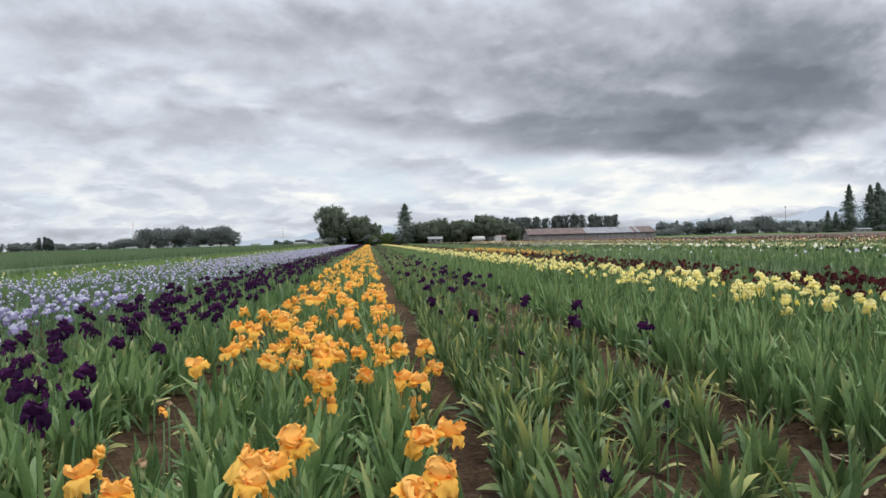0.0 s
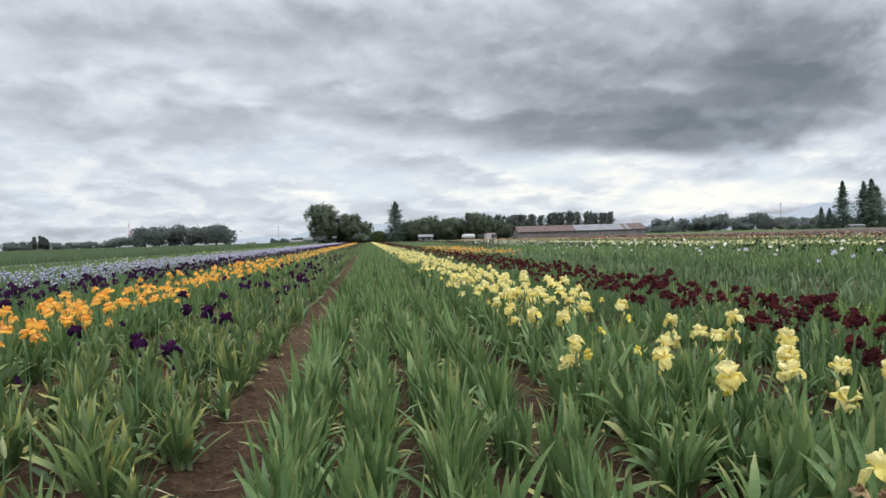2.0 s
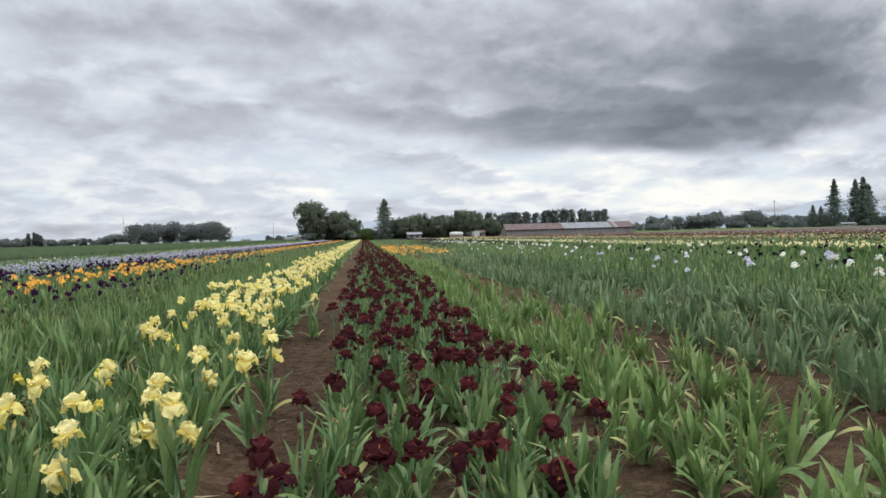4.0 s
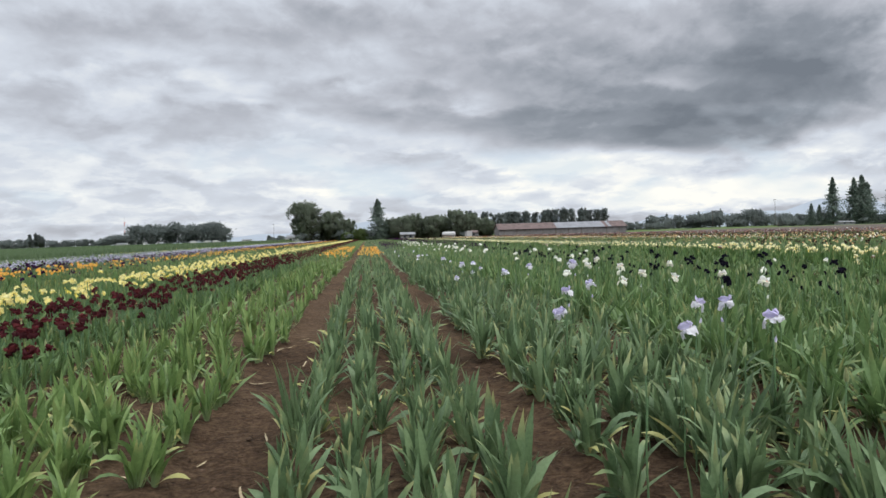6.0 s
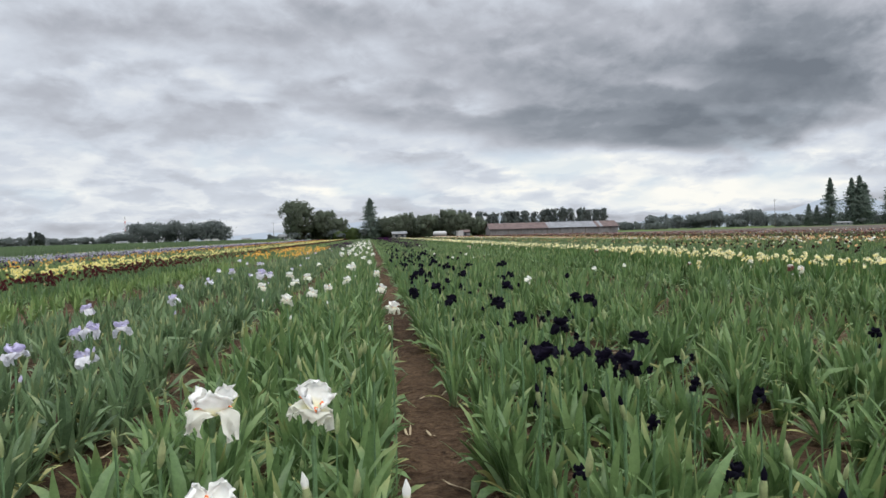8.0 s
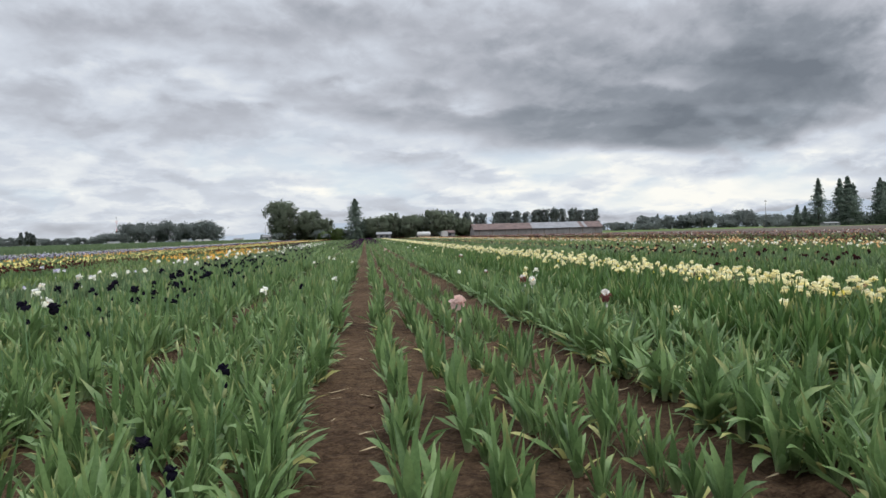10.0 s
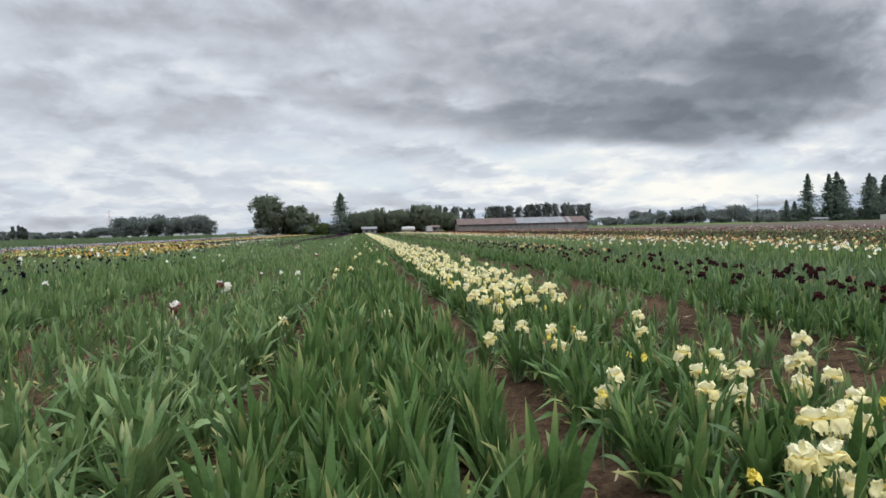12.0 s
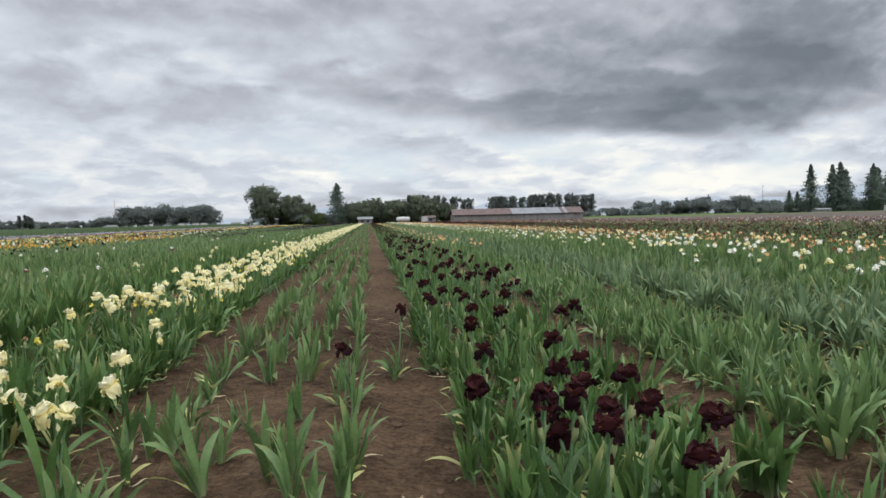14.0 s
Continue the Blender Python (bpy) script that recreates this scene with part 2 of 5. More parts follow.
# variety: upper petals, lower petals, beard
PETAL = {}
HEART = {"cream": (0.93, 0.72, 0.12), "yellow": (0.93, 0.74, 0.12), "white": (0.9, 0.84, 0.5), "orange": (0.95, 0.42, 0.04), "lavender": (0.85, 0.82, 0.8)}
for key, upper, lower, beard in (
    ("orange", [(0.97, 0.48, 0.09), (0.99, 0.62, 0.2)], [(0.97, 0.5, 0.07), (0.99, 0.65, 0.16)], (0.9, 0.2, 0.02)),
    ("purple", [(0.036, 0.01, 0.042), (0.092, 0.022, 0.094)], [(0.022, 0.007, 0.03), (0.048, 0.012, 0.058)], (0.05, 0.02, 0.1)),
    ("white", [(0.92, 0.92, 0.87), (0.96, 0.96, 0.93)], [(0.92, 0.91, 0.76), (0.96, 0.95, 0.86)], (0.85, 0.2, 0.06)),
    ("yellow", [(0.93, 0.83, 0.32), (0.95, 0.9, 0.54)], [(0.93, 0.79, 0.22), (0.95, 0.88, 0.44)], (0.85, 0.55, 0.05)),
    ("cream", [(0.93, 0.88, 0.52), (0.96, 0.94, 0.76)], [(0.94, 0.82, 0.34), (0.96, 0.91, 0.6)], (0.9, 0.62, 0.06)),
    ("maroon", [(0.05, 0.014, 0.02), (0.08, 0.021, 0.025), (0.19, 0.042, 0.042)], [(0.035, 0.012, 0.016), (0.058, 0.015, 0.018), (0.13, 0.026, 0.028)], (0.3, 0.1, 0.02)),
    ("black", [(0.008, 0.007, 0.014), (0.018, 0.014, 0.03)], [(0.006, 0.006, 0.012), (0.012, 0.01, 0.02)], (0.02, 0.02, 0.05)),
    ("lavender", [(0.62, 0.57, 0.8), (0.76, 0.72, 0.88)], [(0.82, 0.81, 0.88), (0.92, 0.91, 0.93)], (0.8, 0.7, 0.6)),
    ("blue", [(0.58, 0.57, 0.72), (0.8, 0.8, 0.88)], [(0.2, 0.17, 0.34), (0.36, 0.33, 0.5)], (0.8, 0.8, 0.7)),
    ("pink", [(0.8, 0.55, 0.48), (0.86, 0.66, 0.6)], [(0.75, 0.5, 0.46), (0.84, 0.66, 0.6)], (0.8, 0.3, 0.1)),
    ("duo", [(0.82, 0.78, 0.74), (0.88, 0.86, 0.82)], [(0.17, 0.055, 0.055), (0.28, 0.12, 0.1)], (0.8, 0.5, 0.1)),
    ("ember", [(0.035, 0.011, 0.013), (0.08, 0.024, 0.024)], [(0.014, 0.006, 0.009), (0.036, 0.01, 0.013)], (0.3, 0.1, 0.02)),
    ("apricot", [(0.82, 0.45, 0.2), (0.88, 0.6, 0.32)], [(0.82, 0.5, 0.24), (0.88, 0.66, 0.38)], (0.85, 0.3, 0.05)),
    ("russet", [(0.24, 0.07, 0.035), (0.4, 0.15, 0.07)], [(0.2, 0.045, 0.03), (0.33, 0.1, 0.05)], (0.5, 0.3, 0.05)),
    ("mauve", [(0.3, 0.2, 0.23), (0.44, 0.33, 0.34)], [(0.24, 0.14, 0.18), (0.36, 0.26, 0.28)], (0.6, 0.4, 0.2)),
):
    PETAL[key] = (thin(key + "_upper_petal", upper, through=0.42, spread=0.3, dark=0.85, base=HEART.get(key), rough=0.75, gloss=0.08), thin(key + "_lower_petal", lower, through=0.42, spread=0.3, dark=0.85, base=HEART.get(key), rough=0.75, gloss=0.08), plain(key + "_beard", beard, 0.9, 0, 0.3, 200))


PITCH, FIRST = 1.678, 0.702
# furrows that lie off the regular spacing, and planting lines that were set unevenly
EDGE_AT = {2: 4.15, 3: 5.86, 4: 7.34, 12: 21.05, 15: 25.82}
LINES_AT = {
    1: (2.66, 2.99, 3.35, 3.74), 2: (4.47, 4.82, 5.18, 5.55), 3: (6.12, 6.4, 6.65, 6.88), 4: (7.83, 8.14, 8.47, 8.8), 5: (9.38, 9.68, 10.0, 10.43),
    6: (11.19, 11.52, 11.83, 12.12), 7: (12.79, 13.15, 13.48, 13.78), 11: (19.5, 19.9, 20.28, 20.66), 12: (21.39, 21.66, 21.92, 22.2), 13: (22.8, 23.12, 23.44, 23.76),
    14: (24.54, 24.86, 25.18, 25.48), 15: (26.14, 26.5, 26.82, 27.12),
}


def bed_edge(k):
    return EDGE_AT.get(k, FIRST + PITCH * k)


EDGES = np.array([bed_edge(k) for k in range(-5, 61)])


def furrow_distance(x):
    """How far x lies from the middle of the nearest wheel furrow."""
    x = np.asarray(x, float)
    i = np.clip(np.searchsorted(EDGES, x), 1, len(EDGES) - 1)
    return np.minimum(np.abs(x - EDGES[i - 1]), np.abs(x - EDGES[i]))


def bed_lines(k):
    """The x of the four planting lines of a bed."""
    return LINES_AT.get(k) or tuple(np.linspace(bed_edge(k) + 0.36, bed_edge(k + 1) - 0.36, 4))


def soil_material():
    m, nt, bsdf, _ = material("damp_brown_soil")
    co = node(nt, "ShaderNodeTexCoord").outputs["Object"]
    wide = noise_tex(nt, co, 0.35, 5.0, 0.6)
    clod = noise_tex(nt, co, 9.0, 8.0, 0.7, 0.3)
    grit = noise_tex(nt, co, 70.0, 4.0, 0.7)
    crumb = noise_tex(nt, co, 34.0, 6.0, 0.72, 0.2)
    tone = maths(nt, "ADD", maths(nt, "ADD", maths(nt, "MULTIPLY", clod, 0.36), maths(nt, "MULTIPLY", crumb, 0.36)), maths(nt, "MULTIPLY", wide, 0.28))
    near = ramp(nt, tone, [(0.4, (0.026, 0.0145, 0.008)), (0.5, (0.086, 0.0535, 0.031)), (0.6, (0.172, 0.114, 0.068))])
    # small holes between the crumbs, the shade in them painted near-black
    shaded_pits = maths(nt, "MULTIPLY", spread_range(nt, noise_tex(nt, co, 19.0, 3.0, 0.6, 0.4), 0.36, 0.29), 0.75)
    near = mix(nt, shaded_pits, near, (0.012, 0.007, 0.004, 1))
    straw = spread_range(nt, grit, 0.68, 0.76)
    near = mix(nt, maths(nt, "MULTIPLY", straw, 0.35), near, (0.27, 0.2, 0.12, 1))
    cracks = node(nt, "ShaderNodeTexVoronoi")
    cracks.feature = "DISTANCE_TO_EDGE"
    feed(nt, cracks, Vector=co, Scale=5.0)
    crack = spread_range(nt, cracks.outputs["Distance"], 0.0, 0.05)
    # meadow outside the ploughed land
    sep = feed(nt, node(nt, "ShaderNodeSeparateXYZ"), Vector=co)
    edge = maths(nt, "ADD", sep.outputs[0], maths(nt, "MULTIPLY", wide, 6.0))
    left = spread_range(nt, edge, -9.0, -6.0, 1.0, 0.0)
    far = spread_range(nt, maths(nt, "ADD", sep.outputs[1], maths(nt, "MULTIPLY", wide, 30.0)), 262.0, 285.0)
    meadow = ramp(nt, clod, [(0.3, (0.06, 0.1, 0.03)), (0.7, (0.13, 0.17, 0.06))])
    colour = mix(nt, maths(nt, "MAXIMUM", left, far), near, meadow)
    # the land beyond the last beds lies bare and dry
    bare = spread_range(nt, maths(nt, "ADD", sep.outputs[0], maths(nt, "MULTIPLY", wide, 8.0)), 78.0, 84.0)
    bare = maths(nt, "MULTIPLY", bare, spread_range(nt, sep.outputs[1], 300.0, 320.0, 1.0, 0.0))
    colour = mix(nt, bare, colour, ramp(nt, clod, [(0.3, (0.08, 0.066, 0.055)), (0.7, (0.145, 0.12, 0.1))]))
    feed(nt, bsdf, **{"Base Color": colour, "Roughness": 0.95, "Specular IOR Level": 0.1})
    # tyre treads pressed across the furrows
    lane = attribute(nt, "along")
    track = spread_range(nt, lane, 0.12, 0.22, 1.0, 0.0)
    slant = maths(nt, "ADD", sep.outputs[1], maths(nt, "MULTIPLY", lane, 0.84))
    tread = maths(nt, "SINE", maths(nt, "ADD", maths(nt, "MULTIPLY", slant, 48.0), maths(nt, "MULTIPLY", clod, 5.0)))
    tread = maths(nt, "MULTIPLY", maths(nt, "MULTIPLY", tread, track), spread_range(nt, noise_tex(nt, co, 2.2, 3.0), 0.45, 0.62, 0.0, 0.22))
    clod = maths(nt, "ADD", clod, tread)
    h = maths(nt, "ADD", maths(nt, "ADD", clod, maths(nt, "MULTIPLY", crumb, 0.5)), maths(nt, "SUBTRACT", maths(nt, "MULTIPLY", crack, 0.25), maths(nt, "MULTIPLY", shaded_pits, 0.4)))
    bump(nt, bsdf, h, 1.0, 0.06)
    return m


SOIL = soil_material()
CLOD = plain("soil_clod", (0.085, 0.05, 0.028), 0.95, 0, 0.45, 12)
CROP = thin("young_crop_blade", [(0.085, 0.135, 0.065), (0.115, 0.17, 0.085), (0.145, 0.2, 0.1)])
WOODS = {
    "broad": thin("broadleaf_tree_leaf", [(0.12, 0.15, 0.1), (0.15, 0.185, 0.122), (0.185, 0.225, 0.148)], through=0.5, spread=0.12),
    "fresh": thin("fresh_shrub_leaf", [(0.08, 0.125, 0.035), (0.13, 0.19, 0.055)], through=0.5, spread=0.12),
    # needles lightened, with a little distance haze put into their colour
    "dark": thin("conifer_needles", [(0.091, 0.137, 0.111), (0.151, 0.202, 0.161), (0.212, 0.272, 0.212)], through=0.5, spread=0.12),
    # aerial haze mixed into the leaf colour: paler, bluer and more even
    "far": thin("hazed_distant_leaf", [(0.125, 0.152, 0.143), (0.145, 0.173, 0.16), (0.165, 0.195, 0.18)], through=0.5, spread=0.12),
}
BARK = plain("tree_bark", (0.09, 0.07, 0.055), 0.95, 0, 0.4, 4)


# ---------------------------------------------------------------- mesh helpers
class Heap:
    """Triangles gathered for one mesh, with a number along each blade."""

    def __init__(self):
        self.v, self.f, self.a, self.m, self.n = [], [], [], [], 0

    def add(self, v, f, a=None, m=0):
        v = np.asarray(v, float).reshape(-1, 3)
        f = np.asarray(f, int).reshape(-1, 3)
        self.v.append(v)
        self.f.append(f + self.n)
        self.a.append(np.zeros(len(v)) if a is None else np.asarray(a, float))
        self.m.append(np.full(len(f), m))
        self.n += len(v)
        return self

    def arrays(self):
        return np.concatenate(self.v), np.concatenate(self.f), np.concatenate(self.a), np.concatenate(self.m)

    def mesh(self, name, materials, smooth=True, normals=None):
        v, f, a, m = self.arrays()
        me = bpy.data.meshes.new(name)
        me.vertices.add(len(v))
        me.vertices.foreach_set("co", v.astype(np.float32).ravel())
        me.loops.add(3 * len(f))
        me.loops.foreach_set("vertex_index", f.astype(np.int32).ravel())
        me.polygons.add(len(f))
        me.polygons.foreach_set("loop_start", np.arange(0, 3 * len(f), 3, dtype=np.int32))
        for one in materials:
            me.materials.append(one)
        me.polygons.foreach_set("material_index", m.astype(np.int32))
        me.polygons.foreach_set("use_smooth", np.full(len(f), smooth))
        me.attributes.new("along", "FLOAT", "POINT").data.foreach_set("value", a.astype(np.float32))
        me.update(calc_edges=True)
        if normals is not None:
            me.normals_split_custom_set_from_vertices(normals)
        return me


def strew(heap, template, spots, turns, sizes, leans=None):
    """Adds a copy of a template at every spot (n x 3), turned about z, scaled and leaned."""
    v, f, a, m = template
    n = len(spots)
    if not n:
        return
    c, s = np.cos(turns), np.sin(turns)
    p = v[None] * np.asarray(sizes).reshape(n, -1, 1 if np.ndim(sizes) == 1 else 3)
    q = np.stack([p[..., 0] * c[:, None] - p[..., 1] * s[:, None], p[..., 0] * s[:, None] + p[..., 1] * c[:, None], p[..., 2]], -1)
    if leans is not None:
        q[..., 0] += q[..., 2] * leans[:, :1]
        q[..., 1] += q[..., 2] * leans[:, 1:]
    q += np.asarray(spots)[:, None]
    heap.v.append(q.reshape(-1, 3))
    heap.f.append((f[None] + (np.arange(n) * len(v))[:, None, None]).reshape(-1, 3) + heap.n)
    heap.a.append(np.tile(a, n))
    heap.m.append(np.tile(m, n))
    heap.n += n * len(v)


def grid_faces(rows, cols):
    i = np.arange(rows - 1)[:, None] * cols + np.arange(cols - 1)[None]
    i = i.ravel()
    return np.concatenate([np.stack([i, i + 1, i + cols], -1), np.stack([i + 1, i + cols + 1, i + cols], -1)])


def part(name, mesh, parent, at=None, label=""):
    ob = new(name, mesh)
    ob.parent = parent
    if at is not None:
        ob.matrix_basis = at
    if label:
        ob["label"] = label
    return ob


def blade(rng, length, width, lean, droop, turn, segs, folds):
    """One sword-shaped leaf from the origin: leaning out by lean, its tip drooping."""
    u = np.linspace(0, 1, segs + 1)
    ang = lean + droop * u**2
    step = length / segs
    r = np.concatenate([[0], np.cumsum(np.sin((ang[:-1] + ang[1:]) / 2) * step)])
    z = np.concatenate([[0], np.cumsum(np.cos((ang[:-1] + ang[1:]) / 2) * step)])
    w = width * np.minimum(1, 0.66 + 0.8 * u) * np.clip((1 - u) / 0.3, 0, 1) ** 0.7 * 0.5
    w[-1] = 0.0006
    twist, sway = rng.uniform(-1.1, 1.1), rng.normal(0, 0.1) * length
    kink = sway * u**2
    c, s = math.cos(turn), math.sin(turn)
    cols = folds + 1
    v = np.zeros((segs + 1, cols, 3))
    for j in range(cols):
        k = -1 + 2 * j / folds if folds else 0
        side = w * k
        fold = -abs(k) * w * 0.35
        t = twist * u
        v[:, j, 0] = r * c - kink * s - side * s * np.cos(t) + fold * c
        v[:, j, 1] = r * s + kink * c + side * c * np.cos(t) + fold * s
        v[:, j, 2] = z + side * np.sin(t)
    return v.reshape(-1, 3), grid_faces(segs + 1, cols), np.repeat(u, cols)


def fan(rng, heap, height, width, count, flare, droop, segs, folds, at=(0, 0)):
    """A flat fan of iris leaves, the outer ones shorter and leaning out."""
    plane = rng.uniform(0, math.pi)
    for i in range(count):
        k = (i + 0.5) / count * 2 - 1
        length = height * (1.0 - 0.38 * abs(k) ** 1.4) * rng.uniform(0.72, 1.12)
        lean = abs(k) * flare * rng.uniform(0.7, 1.25) + rng.uniform(0, 0.07)
        turn = plane + (0 if k > 0 else math.pi) + rng.normal(0, 0.35)
        if abs(k) > 0.5 and rng.random() < 0.38:
            lean, length = lean + rng.uniform(0.25, 0.6), length * 0.95
        v, f, a = blade(rng, length, width * rng.uniform(0.8, 1.15), lean, droop * min(3.2, rng.gamma(1.3, 0.65)) * (0.35 + abs(k)), turn, segs, folds)
        v[:, :2] += np.array(at) + np.array([math.cos(plane), math.sin(plane)]) * k * 0.018
        heap.add(v, f, a)
    # a yellowing outer leaf that has flopped down
    if segs > 2 and rng.random() < 0.65:
        turn = plane + rng.choice((0, math.pi)) + rng.normal(0, 0.6)
        v, f, a = blade(rng, height * rng.uniform(0.35, 0.65), width * 0.8, rng.uniform(0.6, 1.0), rng.uniform(0.4, 1.3), turn, segs, folds)
        v[:, 2] = np.maximum(v[:, 2], 0.0)
        v[:, :2] += np.array(at)
        heap.add(v, f, a + 2)


# height, blade width, fans, leaves a fan, flare, droop
STYLE = {
    "tall": (0.56, 0.046, 5, 6, 0.32, 0.6),
    "upright": (0.5, 0.033, 5, 6, 0.25, 0.5),
    "mid": (0.47, 0.04, 5, 6, 0.44, 0.9),
    "low": (0.41, 0.037, 4, 6, 0.4, 0.85),
    "sparse": (0.39, 0.04, 2, 6, 0.4, 0.5),
    "arch": (0.5, 0.044, 5, 6, 0.54, 1.2),
}


def clump(rng, style, lod):
    h, w, fans, leaves, flare, droop = STYLE[style]
    heap = Heap()
    if lod == 0:
        many, per, segs, folds, wide = fans, leaves, 6, 2, 1.0
    elif lod == 1:
        many, per, segs, folds, wide = fans, leaves - 1, 3, 1, 1.05
    elif lod == 2:
        many, per, segs, folds, wide = max(2, fans - 1), 3, 2, 1, 1.6
    else:
        many, per, segs, folds, wide = max(2, fans - 2), 2, 1, 1, 2.8
    for _ in range(many):
        a, r = rng.uniform(0, 6.28), rng.uniform(0.0, 0.09)
        fan(rng, heap, h * rng.uniform(0.82, 1.08), w * wide, per, flare, droop, segs, folds, (r * math.cos(a), r * math.sin(a)))
    return heap.arrays()


def petal(kind, rng, rows=7, cols=7):
    """A ruffled petal that leaves the flower's axis along +x."""
    u, k = np.linspace(0, 1, rows)[:, None], np.linspace(-1, 1, cols)[None]
    size, bend = rng.uniform(0.84, 1.16), rng.normal(0, 0.16)
    p, q, o = rng.uniform(0, 6, 3)
    rim = np.maximum(np.abs(k) ** 1.6, u**2.5) * np.minimum(1, 1.6 * u)
    frill = np.sin(9 * u * np.sign(k + 0.01) + 7 * k + p) + 0.8 * np.sin(21 * u - 15 * k + q)
    lift = np.sin(10 * u + 9 * k + q) + 0.8 * np.sin(23 * k + 6 * u + p)
    if kind == "standard":
        # upright, arching over the middle of the flower so that three make a dome
        r = 0.01 + 0.037 * np.sin(u * rng.uniform(2.0, 2.85)) * size + 0.0085 * rim * frill
        z = 0.004 + 0.07 * u**0.75 * size - 0.03 * k**2 * u**2 + 0.006 * rim * lift
        w = 0.057 * np.sin(math.pi * (0.1 + 0.78 * u)) ** 0.6
        turn = k * (1 + bend * k) * w / 0.045
        v = np.stack([r * np.cos(turn * 0.8), (r + 0.008) * np.sin(turn) + 0.004 * rim * np.sin(13 * u + o), z], -1)
    else:
        # out over the stalk, then hanging
        r = 0.008 + 0.058 * np.sin(u * rng.uniform(1.5, 2.0)) * size + 0.009 * rim * frill - 0.008 * k**2 * u
        z = 0.006 + 0.026 * np.sin(u * 2.7) - 0.055 * rng.uniform(0.2, 1.3) * u**2 - 0.01 * k**2 * u + 0.007 * rim * lift
        w = 0.053 * np.sin(math.pi * (0.06 + 0.82 * u)) ** 0.6 * size
        v = np.stack([r, w * k * (1 + 0.16 * rim * np.sin(11 * u + q) + bend * u * np.sign(k)), z], -1)
    v += rng.normal(0, 0.001 if rows > 6 else 0.0024, v.shape)
    return v.reshape(-1, 3), grid_faces(rows, cols), np.repeat(u.ravel(), cols)


def turned(v, angle):
    c, s = math.cos(angle), math.sin(angle)
    return np.stack([v[:, 0] * c - v[:, 1] * s, v[:, 0] * s + v[:, 1] * c, v[:, 2]], -1)


def flower_template(rng, lod):
    """A whole flower about the origin, tilted; material 0 upper, 1 lower petals."""
    heap = Heap()
    rows, cols = ((8, 9), (5, 4), (3, 3), (2, 2))[lod]
    tip, way = rng.uniform(0.05, 0.45), rng.uniform(0, 6.28)
    for kind, m, shift in (("standard", 0, 0), ("fall", 1, 1.05)):
        for i in range(3):
            v, f, a = petal(kind, rng, rows, cols)
            v = turned(v, i * 2.094 + shift + rng.normal(0, 0.25))
            heap.add(turned(v, -way) @ np.array(Matrix.Rotation(tip, 3, "Y")).T, f, a, m)
    return heap.arrays()


def tube(points, radii, sides=6):
    pts = np.asarray(points, float)
    heap_v, n = [], len(pts)
    for i in range(n):
        d = pts[min(i + 1, n - 1)] - pts[max(i - 1, 0)]
        d = d / (np.linalg.norm(d) + 1e-9)
        a = np.cross(d, (0.3, 0.9, 0.1))
        a /= np.linalg.norm(a) + 1e-9
        b = np.cross(d, a)
        ang = np.arange(sides + 1) / sides * 2 * math.pi
        heap_v.append(pts[i] + radii[i] * (np.cos(ang)[:, None] * a + np.sin(ang)[:, None] * b))
    return np.concatenate(heap_v), grid_faces(n, sides + 1), np.repeat(np.linspace(0, 1, n), sides + 1)


def stalk_template(lod, height=1.0):
    """A flower stalk one metre high, to be scaled."""
    heap = Heap()
    sides = (6, 4, 3, 3)[lod]
    heap.add(*tube([(0, 0, 0), (0.01, 0, 0.45), (0.004, 0.006, 0.8), (0, 0, 1.0)], (0.007, 0.006, 0.005, 0.006), sides))
    if lod < 2:
        for z, a in ((0.62, 0.4), (0.8, 3.4)):
            heap.add(*tube([(0, 0, z), (0.022 * math.cos(a), 0.022 * math.sin(a), z + 0.05), (0.026 * math.cos(a), 0.026 * math.sin(a), z + 0.12)], (0.004, 0.011, 0.002), 5 - lod))
    return heap.arrays()


# ---------------------------------------------------------------- ground
FIELD_END = 226.0


def ground_height(x, y):
    """Beds stand a few centimetres over the wheel furrows between them."""
    inside = (x > bed_edge(-5)) & (x < bed_edge(60)) & (y > 0.9)
    across = furrow_distance(x)
    bed = 0.035 * np.clip((across - 0.17) / 0.14, 0, 1)
    rough = 0.012 * np.sin(x * 7.1 + 3 * np.sin(y * 2.3)) * np.sin(y * 5.3 + 2 * np.sin(x * 3.7)) + 0.008 * np.sin(x * 19 + y * 23 + 4 * np.sin(y * 7))
    return np.where(inside, bed, 0.0) + rough * (np.abs(y) < 40) * (np.abs(x) < 80)


def build_ground():
    xs = np.concatenate([[-4500, -2000, -900, -400, -150, -70, -40, -20], np.arange(-12, 46, 0.12), [48, 52, 60, 80, 120, 200, 400, 900, 2000, 4500]])
    ys = np.concatenate([[-3000, -800, -200, -60, -20, -8, -3], np.arange(0, 9, 0.13), np.arange(9, 20, 0.25), np.arange(20, 60, 2.0), [60, 80, 110, 150, 200, 260, 320, 450, 700, 1100, 2000, 4800]])
    gx, gy = np.meshgrid(xs, ys)
    v = np.stack([gx, gy, ground_height(gx, gy)], -1).reshape(-1, 3)
    f = grid_faces(len(ys), len(xs))
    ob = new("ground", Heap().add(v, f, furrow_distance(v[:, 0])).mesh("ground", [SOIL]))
    tagged(ob, "damp brown ploughed soil with wheel furrows between the beds", "ground", kind="structure")


build_ground()


